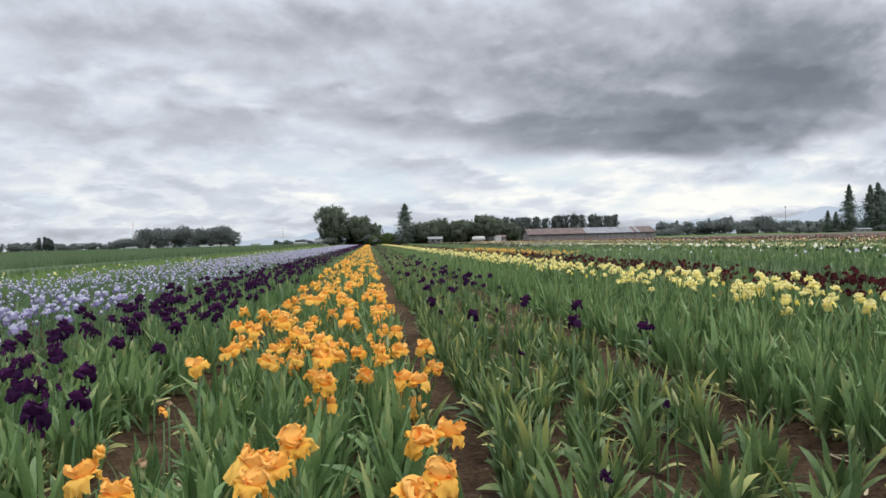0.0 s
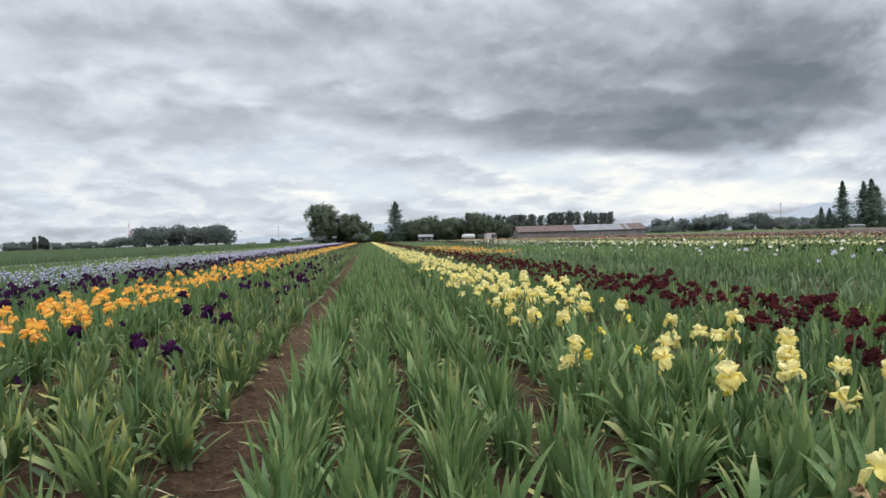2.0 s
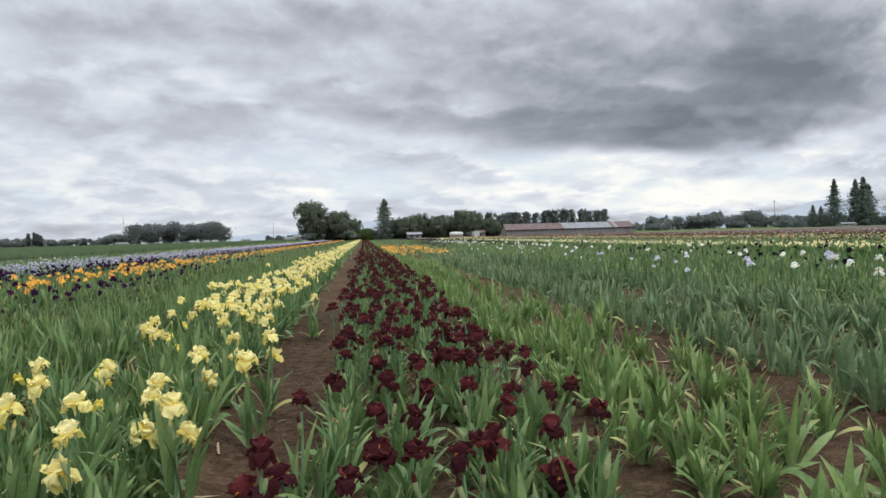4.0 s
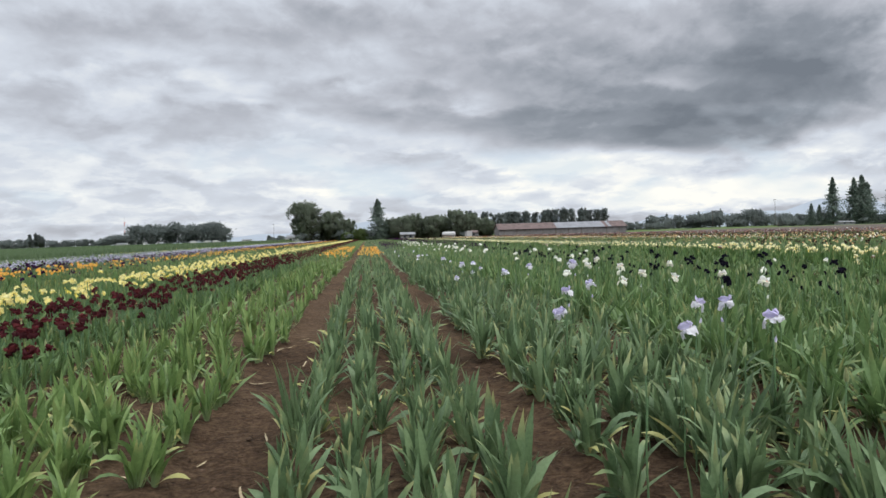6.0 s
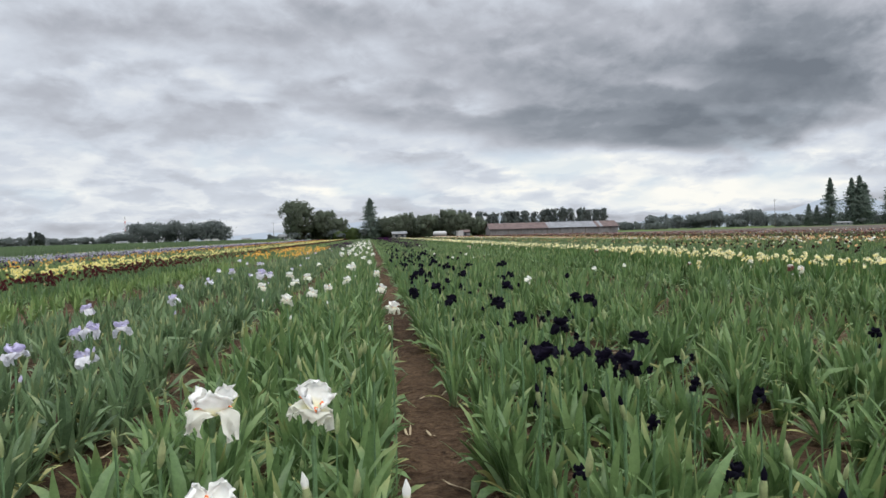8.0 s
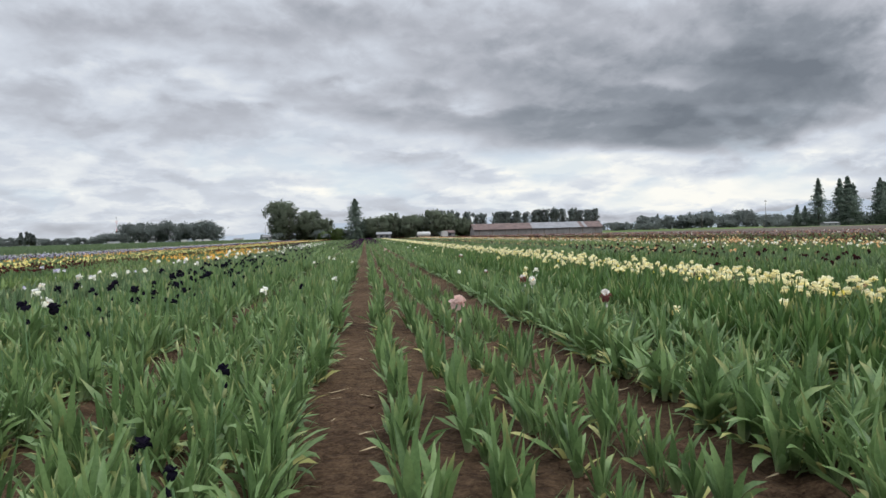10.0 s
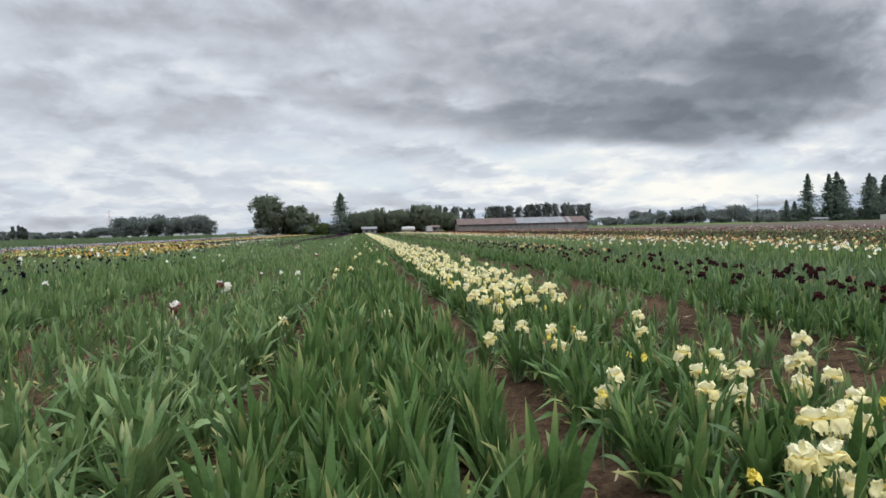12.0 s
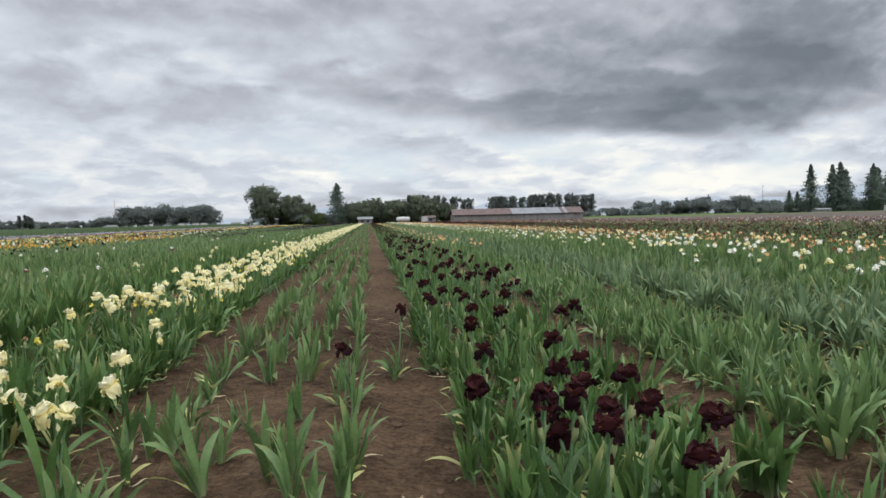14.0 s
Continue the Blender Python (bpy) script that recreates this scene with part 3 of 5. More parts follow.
# ---------------------------------------------------------------- iris beds
# bed: leaf colour, style, gap between clumps, skipped share, flower, flowers a metre, flower height, (far flower, from, a metre)
BEDS = {
    -5: ("light", "low", 0.34, 0.4, ("yellow", "white"), 2.0, 0.6, None),
    -4: ("blue", "low", 0.3, 0.1, ("blue",), 30, 0.56, None),
    -3: ("blue", "low", 0.3, 0.1, ("blue",), 34, 0.56, None),
    -2: ("blue", "low", 0.3, 0.1, ("blue",), 32, 0.56, None),
    -1: ("green", "mid", 0.21, 0.03, ("purple",), 22, 0.6, None),
    0: ("green", "mid", 0.21, 0.03, ("orange",), 13, 0.55, None),
    1: ("worn", "low", 0.22, 0.1, ("purple",), 1.5, 0.58, ("purple", 10, 4.5)),
    2: ("green", "upright", 0.18, 0.03, (), 0, 0.6, None),
    3: ("green", "mid", 0.26, 0.12, ("yellow",), 9, 0.57, ("yellow", 7, 18)),
    4: ("green", "low", 0.26, 0.15, ("maroon",), 15, 0.53, ("maroon", 7, 28)),
    5: ("light", "low", 0.27, 0.14, (), 0, 0.5, ("orange", 33, 14, 60)),
    6: ("blue", "sparse", 0.17, 0.08, (), 0, 0.45, ("orange", 33, 12, 60)),
    7: ("blue", "mid", 0.29, 0.12, ("lavender",), 0.8, 0.69, ("purple", 42, 12, 72)),
    8: ("green", "arch", 0.21, 0.0, ("white",), 1.3, 0.76, ("white", 22, 5, 70)),
    9: ("green", "mid", 0.22, 0.02, ("black",), 5, 0.74, ("black", 14, 4)),
    10: ("green", "mid", 0.24, 0.06, ("black", "white"), 0.4, 0.62, ("purple", 40, 12)),
    11: ("green", "sparse", 0.24, 0.05, ("pink",), 0.12, 0.7, ("purple", 60, 8)),
    12: ("green", "arch", 0.23, 0.1, ("duo", "white"), 0.45, 0.62, None),
    13: ("deep", "tall", 0.17, 0.0, ("cream",), 0.4, 0.52, None),
    14: ("deep", "mid", 0.26, 0.12, ("cream",), 9, 0.5, ("cream", 8, 22)),
    15: ("green", "sparse", 0.32, 0.4, ("ember",), 0.15, 0.5, None),
    16: ("deep", "low", 0.21, 0.05, ("ember",), 8, 0.6, None),
    17: ("green", "low", 0.2, 0.03, (), 0, 0.5, ("apricot", 20, 2.5)),
    18: ("blue", "arch", 0.22, 0.0, ("white",), 0.03, 0.6, None),
    19: ("green", "mid", 0.26, 0.05, ("white", "cream"), 4.5, 0.62, None),
    20: ("green", "mid", 0.28, 0.1, ("white", "apricot"), 6, 0.62, None),
    21: ("light", "mid", 0.28, 0.1, ("apricot", "cream"), 9, 0.62, None),
}
FAR_MIX = [("mauve", "maroon"), ("maroon", "mauve", "black"), ("maroon", "russet"), ("maroon", "mauve"), ("maroon", "black"), ("mauve", "white", "maroon"), ("russet", "apricot", "maroon"), ("mauve", "maroon")]
for k in range(22, 43):
    BEDS[k] = (("deep", "green")[k % 2], "low", 0.3, 0.15, FAR_MIX[(k * 5) % len(FAR_MIX)] if k > 28 else (("apricot", "russet") if k == 22 else ("maroon", "black", "maroon")), 13 if k > 28 else 20, 0.52, None)
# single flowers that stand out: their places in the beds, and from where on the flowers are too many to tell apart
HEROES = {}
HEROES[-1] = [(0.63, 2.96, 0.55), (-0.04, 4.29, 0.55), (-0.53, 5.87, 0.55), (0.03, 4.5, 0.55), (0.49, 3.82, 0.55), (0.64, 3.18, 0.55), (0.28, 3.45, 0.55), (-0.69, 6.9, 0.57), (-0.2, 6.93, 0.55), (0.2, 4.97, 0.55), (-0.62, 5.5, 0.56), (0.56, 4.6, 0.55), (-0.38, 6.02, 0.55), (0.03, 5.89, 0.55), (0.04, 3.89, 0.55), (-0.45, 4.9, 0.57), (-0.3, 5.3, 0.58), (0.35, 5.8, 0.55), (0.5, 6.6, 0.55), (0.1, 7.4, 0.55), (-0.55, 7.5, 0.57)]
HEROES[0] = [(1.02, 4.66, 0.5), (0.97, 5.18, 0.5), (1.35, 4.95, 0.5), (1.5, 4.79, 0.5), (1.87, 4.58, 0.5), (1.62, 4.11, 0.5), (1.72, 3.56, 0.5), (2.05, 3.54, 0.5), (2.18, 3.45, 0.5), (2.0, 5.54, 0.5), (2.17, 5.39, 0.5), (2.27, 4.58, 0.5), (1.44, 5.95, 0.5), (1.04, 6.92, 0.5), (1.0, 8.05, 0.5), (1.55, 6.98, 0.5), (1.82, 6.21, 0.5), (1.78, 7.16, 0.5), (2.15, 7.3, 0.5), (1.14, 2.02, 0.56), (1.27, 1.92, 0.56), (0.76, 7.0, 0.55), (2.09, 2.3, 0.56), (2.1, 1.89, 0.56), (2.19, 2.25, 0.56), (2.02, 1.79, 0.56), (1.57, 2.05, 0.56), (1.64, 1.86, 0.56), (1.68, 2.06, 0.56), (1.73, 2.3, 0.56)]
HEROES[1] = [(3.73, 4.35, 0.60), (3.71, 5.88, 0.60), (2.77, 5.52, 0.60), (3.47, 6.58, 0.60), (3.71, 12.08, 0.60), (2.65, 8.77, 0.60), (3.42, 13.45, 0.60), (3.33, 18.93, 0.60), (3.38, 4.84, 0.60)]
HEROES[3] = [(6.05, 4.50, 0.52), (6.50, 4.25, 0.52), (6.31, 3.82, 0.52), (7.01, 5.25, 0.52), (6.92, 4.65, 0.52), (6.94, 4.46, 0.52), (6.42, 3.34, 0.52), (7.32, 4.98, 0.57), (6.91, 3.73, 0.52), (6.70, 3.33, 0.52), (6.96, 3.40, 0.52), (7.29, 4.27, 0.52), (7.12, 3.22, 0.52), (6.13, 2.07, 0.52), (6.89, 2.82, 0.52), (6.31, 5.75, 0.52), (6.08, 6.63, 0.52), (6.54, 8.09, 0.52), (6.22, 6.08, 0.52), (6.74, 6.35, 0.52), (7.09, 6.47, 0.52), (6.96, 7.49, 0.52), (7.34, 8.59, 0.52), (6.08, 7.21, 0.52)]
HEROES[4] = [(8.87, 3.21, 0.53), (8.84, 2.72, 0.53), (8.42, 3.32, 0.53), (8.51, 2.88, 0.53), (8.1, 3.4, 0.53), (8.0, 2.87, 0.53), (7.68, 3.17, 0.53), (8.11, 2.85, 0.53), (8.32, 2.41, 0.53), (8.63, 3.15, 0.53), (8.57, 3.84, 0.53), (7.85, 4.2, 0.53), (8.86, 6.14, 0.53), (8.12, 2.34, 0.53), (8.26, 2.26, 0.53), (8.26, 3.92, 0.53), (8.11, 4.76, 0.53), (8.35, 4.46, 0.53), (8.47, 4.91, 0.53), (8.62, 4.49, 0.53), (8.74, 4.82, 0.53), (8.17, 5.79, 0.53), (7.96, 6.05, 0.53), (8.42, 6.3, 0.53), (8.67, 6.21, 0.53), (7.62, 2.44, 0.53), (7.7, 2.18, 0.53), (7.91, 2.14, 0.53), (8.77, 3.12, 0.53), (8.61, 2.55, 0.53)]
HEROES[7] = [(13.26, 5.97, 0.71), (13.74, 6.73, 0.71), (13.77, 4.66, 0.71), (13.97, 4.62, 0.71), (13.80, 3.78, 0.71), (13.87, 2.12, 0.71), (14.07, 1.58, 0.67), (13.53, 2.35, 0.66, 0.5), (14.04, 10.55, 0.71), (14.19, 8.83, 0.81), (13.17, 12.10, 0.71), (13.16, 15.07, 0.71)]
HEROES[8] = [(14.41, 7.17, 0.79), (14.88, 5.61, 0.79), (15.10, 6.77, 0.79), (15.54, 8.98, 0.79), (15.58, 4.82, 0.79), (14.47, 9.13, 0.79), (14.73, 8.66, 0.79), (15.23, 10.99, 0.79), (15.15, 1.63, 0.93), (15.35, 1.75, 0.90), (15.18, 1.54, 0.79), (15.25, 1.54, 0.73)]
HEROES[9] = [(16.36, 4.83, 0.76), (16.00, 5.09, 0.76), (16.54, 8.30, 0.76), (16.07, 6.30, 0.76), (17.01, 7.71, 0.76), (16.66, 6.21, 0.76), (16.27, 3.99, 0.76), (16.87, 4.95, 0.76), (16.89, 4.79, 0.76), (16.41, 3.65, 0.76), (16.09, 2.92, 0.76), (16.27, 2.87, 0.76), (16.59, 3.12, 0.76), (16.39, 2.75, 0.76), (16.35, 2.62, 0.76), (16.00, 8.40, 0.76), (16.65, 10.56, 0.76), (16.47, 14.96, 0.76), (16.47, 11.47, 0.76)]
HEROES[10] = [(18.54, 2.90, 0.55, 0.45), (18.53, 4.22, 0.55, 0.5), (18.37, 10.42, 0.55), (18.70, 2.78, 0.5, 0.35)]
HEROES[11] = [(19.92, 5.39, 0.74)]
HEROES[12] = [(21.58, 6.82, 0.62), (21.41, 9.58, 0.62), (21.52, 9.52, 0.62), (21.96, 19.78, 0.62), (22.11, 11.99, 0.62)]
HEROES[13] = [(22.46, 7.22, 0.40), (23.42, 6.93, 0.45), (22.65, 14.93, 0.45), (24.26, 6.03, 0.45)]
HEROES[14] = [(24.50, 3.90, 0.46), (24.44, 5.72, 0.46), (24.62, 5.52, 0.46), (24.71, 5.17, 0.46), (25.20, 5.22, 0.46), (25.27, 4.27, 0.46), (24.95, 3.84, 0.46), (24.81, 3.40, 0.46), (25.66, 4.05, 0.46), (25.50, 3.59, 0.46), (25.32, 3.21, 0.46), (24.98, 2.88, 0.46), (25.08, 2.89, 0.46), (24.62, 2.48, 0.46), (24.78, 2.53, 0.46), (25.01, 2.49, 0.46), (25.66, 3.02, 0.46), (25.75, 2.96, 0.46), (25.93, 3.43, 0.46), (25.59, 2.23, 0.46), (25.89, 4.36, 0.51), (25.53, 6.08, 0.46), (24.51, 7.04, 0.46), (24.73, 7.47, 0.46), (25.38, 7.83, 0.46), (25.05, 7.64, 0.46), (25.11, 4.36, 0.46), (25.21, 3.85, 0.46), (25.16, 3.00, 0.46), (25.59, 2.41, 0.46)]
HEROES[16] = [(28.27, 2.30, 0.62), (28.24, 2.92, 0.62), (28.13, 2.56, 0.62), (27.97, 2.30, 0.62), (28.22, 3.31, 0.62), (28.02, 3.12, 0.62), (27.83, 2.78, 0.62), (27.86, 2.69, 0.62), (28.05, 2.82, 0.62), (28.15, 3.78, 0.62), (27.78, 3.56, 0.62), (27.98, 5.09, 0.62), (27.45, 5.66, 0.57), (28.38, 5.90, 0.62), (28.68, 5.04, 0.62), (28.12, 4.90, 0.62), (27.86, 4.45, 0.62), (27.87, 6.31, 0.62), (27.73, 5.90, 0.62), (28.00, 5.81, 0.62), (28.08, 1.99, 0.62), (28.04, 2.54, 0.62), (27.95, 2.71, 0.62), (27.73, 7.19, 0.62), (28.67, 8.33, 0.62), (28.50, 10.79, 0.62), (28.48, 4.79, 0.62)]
CROWD_FROM = {-1: 6.2, 0: 3.6, 1: 9, 3: 7, 4: 3.8, 7: 8, 8: 9, 9: 8.5, 10: 9, 11: 30, 12: 12, 13: 12, 14: 7.5, 16: 7}
BANDS = ((2.0, 4.4, 0), (4.4, 10, 1), (10, 29, 2), (29, FIELD_END, 3))
rng = np.random.default_rng(11)
CLUMPS = {(s, lod): [clump(rng, s, lod) for _ in range((7, 6, 5, 4)[lod])] for s in STYLE for lod in range(4)}
FLOWERS = {lod: [flower_template(rng, lod) for _ in range((8, 8, 7, 5)[lod])] for lod in range(4)}
STALKS = {lod: stalk_template(lod) for lod in range(4)}
SHEATHS = {lod: Heap().add(*tube([(0, 0, -0.018), (0.003, 0, 0.0), (0.004, 0, 0.022), (0.003, 0, 0.046)], (0.004, 0.0095, 0.0085, 0.0015), 6 - lod)).arrays() for lod in range(3)}
# closed and spent buds a metre, by bed
BUDS = {-1: 9, 0: 9, 1: 4, 3: 6, 4: 4, 6: 2, 7: 5, 8: 6, 9: 9, 10: 3, 11: 0.6, 12: 3, 14: 5, 15: 0.6, 16: 5, 18: 3}


# beds whose opening buds show their colour
BUD_TINT = {-1: ("purple", PETAL["purple"][0]), 0: ("orange", ORANGE_BUD), 1: ("purple", PETAL["purple"][1]), 3: ("yellow", YELLOW_BUD), 9: ("black", PETAL["black"][1]), 14: ("yellow", YELLOW_BUD)}
# beds whose planting lines came up unevenly: share missing by line
THIN_LINES = {5: (0.0, 0.05, 0.45, 0.35), 15: (0.1, 0.35, 0.5, 0.5), 1: (0.05, 0.1, 0.25, 0.2), 7: (0.3, 0.15, 0.05, 0.05), 12: (0.02, 0.75, 0.05, 0.03)}


def bed_spots(rng, k, y0, y1, gap, skip):
    """Clumps along the four planting lines of a bed."""
    out = []
    for n, line in enumerate(bed_lines(k)):
        ys = np.arange(y0, y1, gap)
        ys = ys + rng.uniform(-0.4, 0.4, len(ys)) * gap
        ys = ys[rng.random(len(ys)) > (THIN_LINES[k][n] if k in THIN_LINES else skip)]
        xs = line + rng.normal(0, 0.03 if BEDS[k][1] == "sparse" else 0.055, len(ys))
        out.append(np.stack([xs, ys, np.full(len(ys), 0.03)], -1))
    return np.concatenate(out)


def flower_spots(rng, k, y0, y1, per_metre, height):
    n = rng.poisson(per_metre * max(0, y1 - y0))
    x = rng.choice(bed_lines(k), n) + rng.normal(0, 0.07, n)
    y = rng.uniform(y0, y1, n)
    # flowers come in groups of neighbouring clumps
    y = y + 0.3 * np.sin(y * 2.1 + x * 3) + rng.normal(0, 0.1, n)
    y = np.clip(y, y0, y1)
    return np.stack([x, y, height * np.clip(rng.normal(0.92, 0.13, n), 0.58, 1.16)], -1)


def build_bed(k):
    leaf, style, gap, skip, kinds, per, height, beyond = BEDS[k]
    rng = np.random.default_rng(500 + k)
    leaves, stems, sheaths, yellow, spent = Heap(), Heap(), Heap(), Heap(), Heap()
    blooms = {}
    for y0, y1, lod in BANDS:
        # only as much of the bed as can come into view
        mid = bed_edge(k) + PITCH / 2
        near = max((-0.75 - mid) / 0.62, (mid - 29.5) / 0.88, 1.3)
        start = max(y0, near * 0.93)
        if k in range(0, 17) and lod == 0:
            start = max(start, THING_END)
        elif lod == 0:
            start = max(1.3, near * 0.93)
        if start >= y1:
            continue
        pieces = [(start, y1)] if lod < 3 else [(max(start, 29), 80), (max(start, 80), FIELD_END)]
        for n, (a, b) in enumerate(pieces):
            if a >= b:
                continue
            wide = (1.0, 1.0, 1.15, 1.7 + 2.3 * n)[lod] * (1.0 if k < 22 else 2.0)
            spots = bed_spots(rng, k, a, b, gap * wide, skip)
            which = rng.integers(0, len(CLUMPS[style, lod]), len(spots))
            for i, one in enumerate(CLUMPS[style, lod]):
                at = spots[which == i]
                size = rng.uniform(0.62, 1.15, len(at)) * (1.0 if lod < 3 else 1.08 + 0.25 * n)
                strew(leaves, one, at, rng.uniform(0, 6.28, len(at)), size, rng.normal(0, 0.06, (len(at), 2)))
            if k in BUDS and lod < 3:
                tops = flower_spots(rng, k, a, b, BUDS[k] * (1.0, 1.0, 0.7)[lod], 0.8 * height)
                turns = rng.uniform(0, 6.28, len(tops))
                sizes, leans = rng.uniform(0.8, 1.35, len(tops)) * (1.0, 1.05, 1.3)[lod], rng.normal(0, 0.15, (len(tops), 2))
                gold = (rng.random(len(tops)) < (0.18 if k == 1 else 0.45)) & (k in BUD_TINT)
                over = ~gold & (rng.random(len(tops)) < 0.3) & (k in (0, 3, 4, 14, 16))
                for i in range(len(FLOWERS[2])):
                    at = over & (np.arange(len(tops)) % len(FLOWERS[2]) == i)
                    strew(spent, FLOWERS[2][i], tops[at] + [0, 0, 0.04], turns[at], 0.26 * sizes[at], leans[at])
                strew(sheaths, SHEATHS[lod], tops[~gold], turns[~gold], sizes[~gold], leans[~gold])
                for i, one in enumerate(FLOWERS[lod]):
                    at = gold & (np.arange(len(tops)) % len(FLOWERS[lod]) == i)
                    strew(yellow, one, tops[at] + [0, 0, 0.03], turns[at], np.stack([0.26 * sizes[at], 0.26 * sizes[at], 0.4 * sizes[at]], -1).reshape(-1, 1, 3), leans[at])
                foot = tops * [1, 1, 0] + [0, 0, 0.02]
                strew(stems, STALKS[2], foot, turns, np.stack([0.8 + 0 * turns, 0.8 + 0 * turns, tops[:, 2] - 0.03], -1).reshape(-1, 1, 3))
            runs = [(kinds, per, a, b)]
            if beyond:
                far, since, rate, *until = beyond
                runs = [(kinds, per, a, min(b, since)), ((far,), rate, max(a, since), min([b] + until))]
            for some, rate, c, d in runs:
                c = max(c, CROWD_FROM.get(k, 0))
                if not some or d <= c:
                    continue
                thin_out = (0.6 if k > 22 else 1.0) * (1.0, 1.0, 0.8, 0.6 - 0.3 * n if 0 <= k < 7 else 0.7 - 0.3 * n)[lod]
                for kind in some:
                    tops = flower_spots(rng, k, c, d, rate * thin_out / len(some), height)
                    grow = (1.0, 1.0, 0.9, 0.95 + 0.35 * n)[lod] * (1.0 if k < 18 else 0.85 if k < 23 else 1.1)
                    form = FLOWERS[3 if k > 21 else min(3, lod + 1) if k < -1 else lod]
                    pick = rng.integers(0, len(form), len(tops))
                    for i, one in enumerate(form):
                        at = tops[pick == i]
                        blooms.setdefault(kind, Heap())
                        strew(blooms[kind], one, at, rng.uniform(0, 6.28, len(at)), rng.uniform(0.62, 0.92, len(at)) * grow * {"black": 0.8, "ember": 0.88, "blue": 0.84, "lavender": 0.85, "purple": 0.92, "maroon": 0.85}.get(kind, 1.0), rng.normal(0, 0.12, (len(at), 2)))
                    if lod < 3:
                        foot = tops.copy()
                        foot[:, 2] = 0.02
                        size = np.stack([np.ones(len(tops)), np.ones(len(tops)), tops[:, 2] - 0.02], -1)[:, None]
                        strew(stems, STALKS[lod], foot, rng.uniform(0, 6.28, len(tops)), size.reshape(len(tops), 1, 3))
    if not leaves.n:
        return
    words = {"blue": "blue-green", "green": "deep green", "light": "yellowish green", "deep": "dark green", "worn": "yellow-tipped green"}[leaf]
    colour = {"": "no flowers yet"}.get("".join(kinds[:1]), f"{'and '.join(dict.fromkeys(w + ' ' for w in kinds))}flowers")
    bed = new("iris_bed", leaves.mesh("iris_bed", [LEAF[leaf]]))
    tagged(bed, f"long bed of {words} sword-shaped iris leaves with {colour}", "flower bed", "iris beds across the field", "stuff")
    if stems.n:
        part("flower_stalks", stems.mesh("flower_stalks", [STALK]), bed)
    if sheaths.n:
        part("bud_sheaths", sheaths.mesh("bud_sheaths", [BUD]), bed, label="pale papery iris buds")
    if yellow.n:
        shade, tint = BUD_TINT[k]
        part(shade + "_buds", yellow.mesh(shade + "_buds", [tint, tint]), bed, label=f"{shade} half-open buds")
    if spent.n:
        part("withered_flowers", spent.mesh("withered_flowers", [WITHERED, WITHERED]), bed, label="brown withered flower heads")
    for kind, heap in blooms.items():
        if heap.n:
            part(kind + "_flowers", heap.mesh(kind + "_flowers", list(PETAL[kind][:2])), bed, label=f"ruffled {kind} iris flowers on stalks")


THING_END = 2.0
for k in sorted(BEDS):
    build_bed(k)


# ---------------------------------------------------------------- single iris plants beside the headland
def build_plant_kinds():
    """Meshes shared by the single plants."""
    rng = np.random.default_rng(77)
    fans, leaf_lists = {}, {style: [] for style in STYLE}
    for style, (h, w, n, leaves, flare, droop) in STYLE.items():
        fans[style] = []
        for _ in range(8):
            heap = Heap()
            fan(rng, heap, h * rng.uniform(0.85, 1.1), w, leaves + int(rng.integers(0, 2)), flare, droop, 7, 2)
            fans[style].append(heap)
            leaf_lists[style].append([Heap().add(v, f - f.min(), a) for v, f, a in zip(heap.v, heap.f, heap.a)])
    upper = [petal("standard", rng, 10, 10) for _ in range(6)]
    lower = [petal("fall", rng, 10, 10) for _ in range(6)]
    return fans, leaf_lists, upper, lower


FAN_HEAPS, LEAF_HEAPS, UPPER, LOWER = build_plant_kinds()
MESHES = {}


def shared(key, make):
    if key not in MESHES:
        MESHES[key] = make()
    return MESHES[key]


def add_fan(plant, style, leaf, j, at, single):
    """A fan of leaves: leaf by leaf on the nearest plants, as one piece farther off."""
    if not single:
        part("leaf_fan", shared(("fan", style, leaf, j), lambda: FAN_HEAPS[style][j].mesh("leaf_fan", [LEAF[leaf]])), plant, at)
        return
    for i, heap in enumerate(LEAF_HEAPS[style][j]):
        part("leaf", shared(("leaf", style, leaf, j, i), lambda: heap.mesh("leaf", [LEAF[leaf]])), plant, at)


def beard_mesh(kind):
    v, f, a = tube([(0.02, 0, 0.022), (0.036, 0, 0.031), (0.054, 0, 0.027)], (0.0025, 0.0055, 0.0015), 6)
    return Heap().add(v, f, a).mesh("beard", [PETAL[kind][2]])


def ovary_mesh():
    v, f, a = tube([(0, 0, -0.055), (0, 0, -0.035), (0, 0, -0.012), (0, 0, 0.006)], (0.005, 0.009, 0.008, 0.004), 8)
    return Heap().add(v, f, a).mesh("flower_base", [STALK])


def stalk_mesh():
    v, f, a = tube([(0, 0, 0), (0.01, 0, 0.3), (0.012, 0.004, 0.6), (0.004, 0.004, 0.85), (0, 0, 1)], (0.0075, 0.0065, 0.006, 0.005, 0.005), 8)
    return Heap().add(v, f, a).mesh("flower_stalk", [STALK])


def bud_mesh(kind):
    heap = Heap()
    heap.add(*tube([(0, 0, 0), (0.004, 0, 0.02), (0.006, 0, 0.05), (0.006, 0, 0.07)], (0.004, 0.0105, 0.011, 0.006), 7))
    v, f, a = tube([(0.006, 0, 0.062), (0.006, 0, 0.08), (0.007, 0, 0.1)], (0.007, 0.009, 0.001), 7)
    heap.add(v, f, a, 1)
    return heap.mesh("bud", [BUD, PETAL[kind][0]])


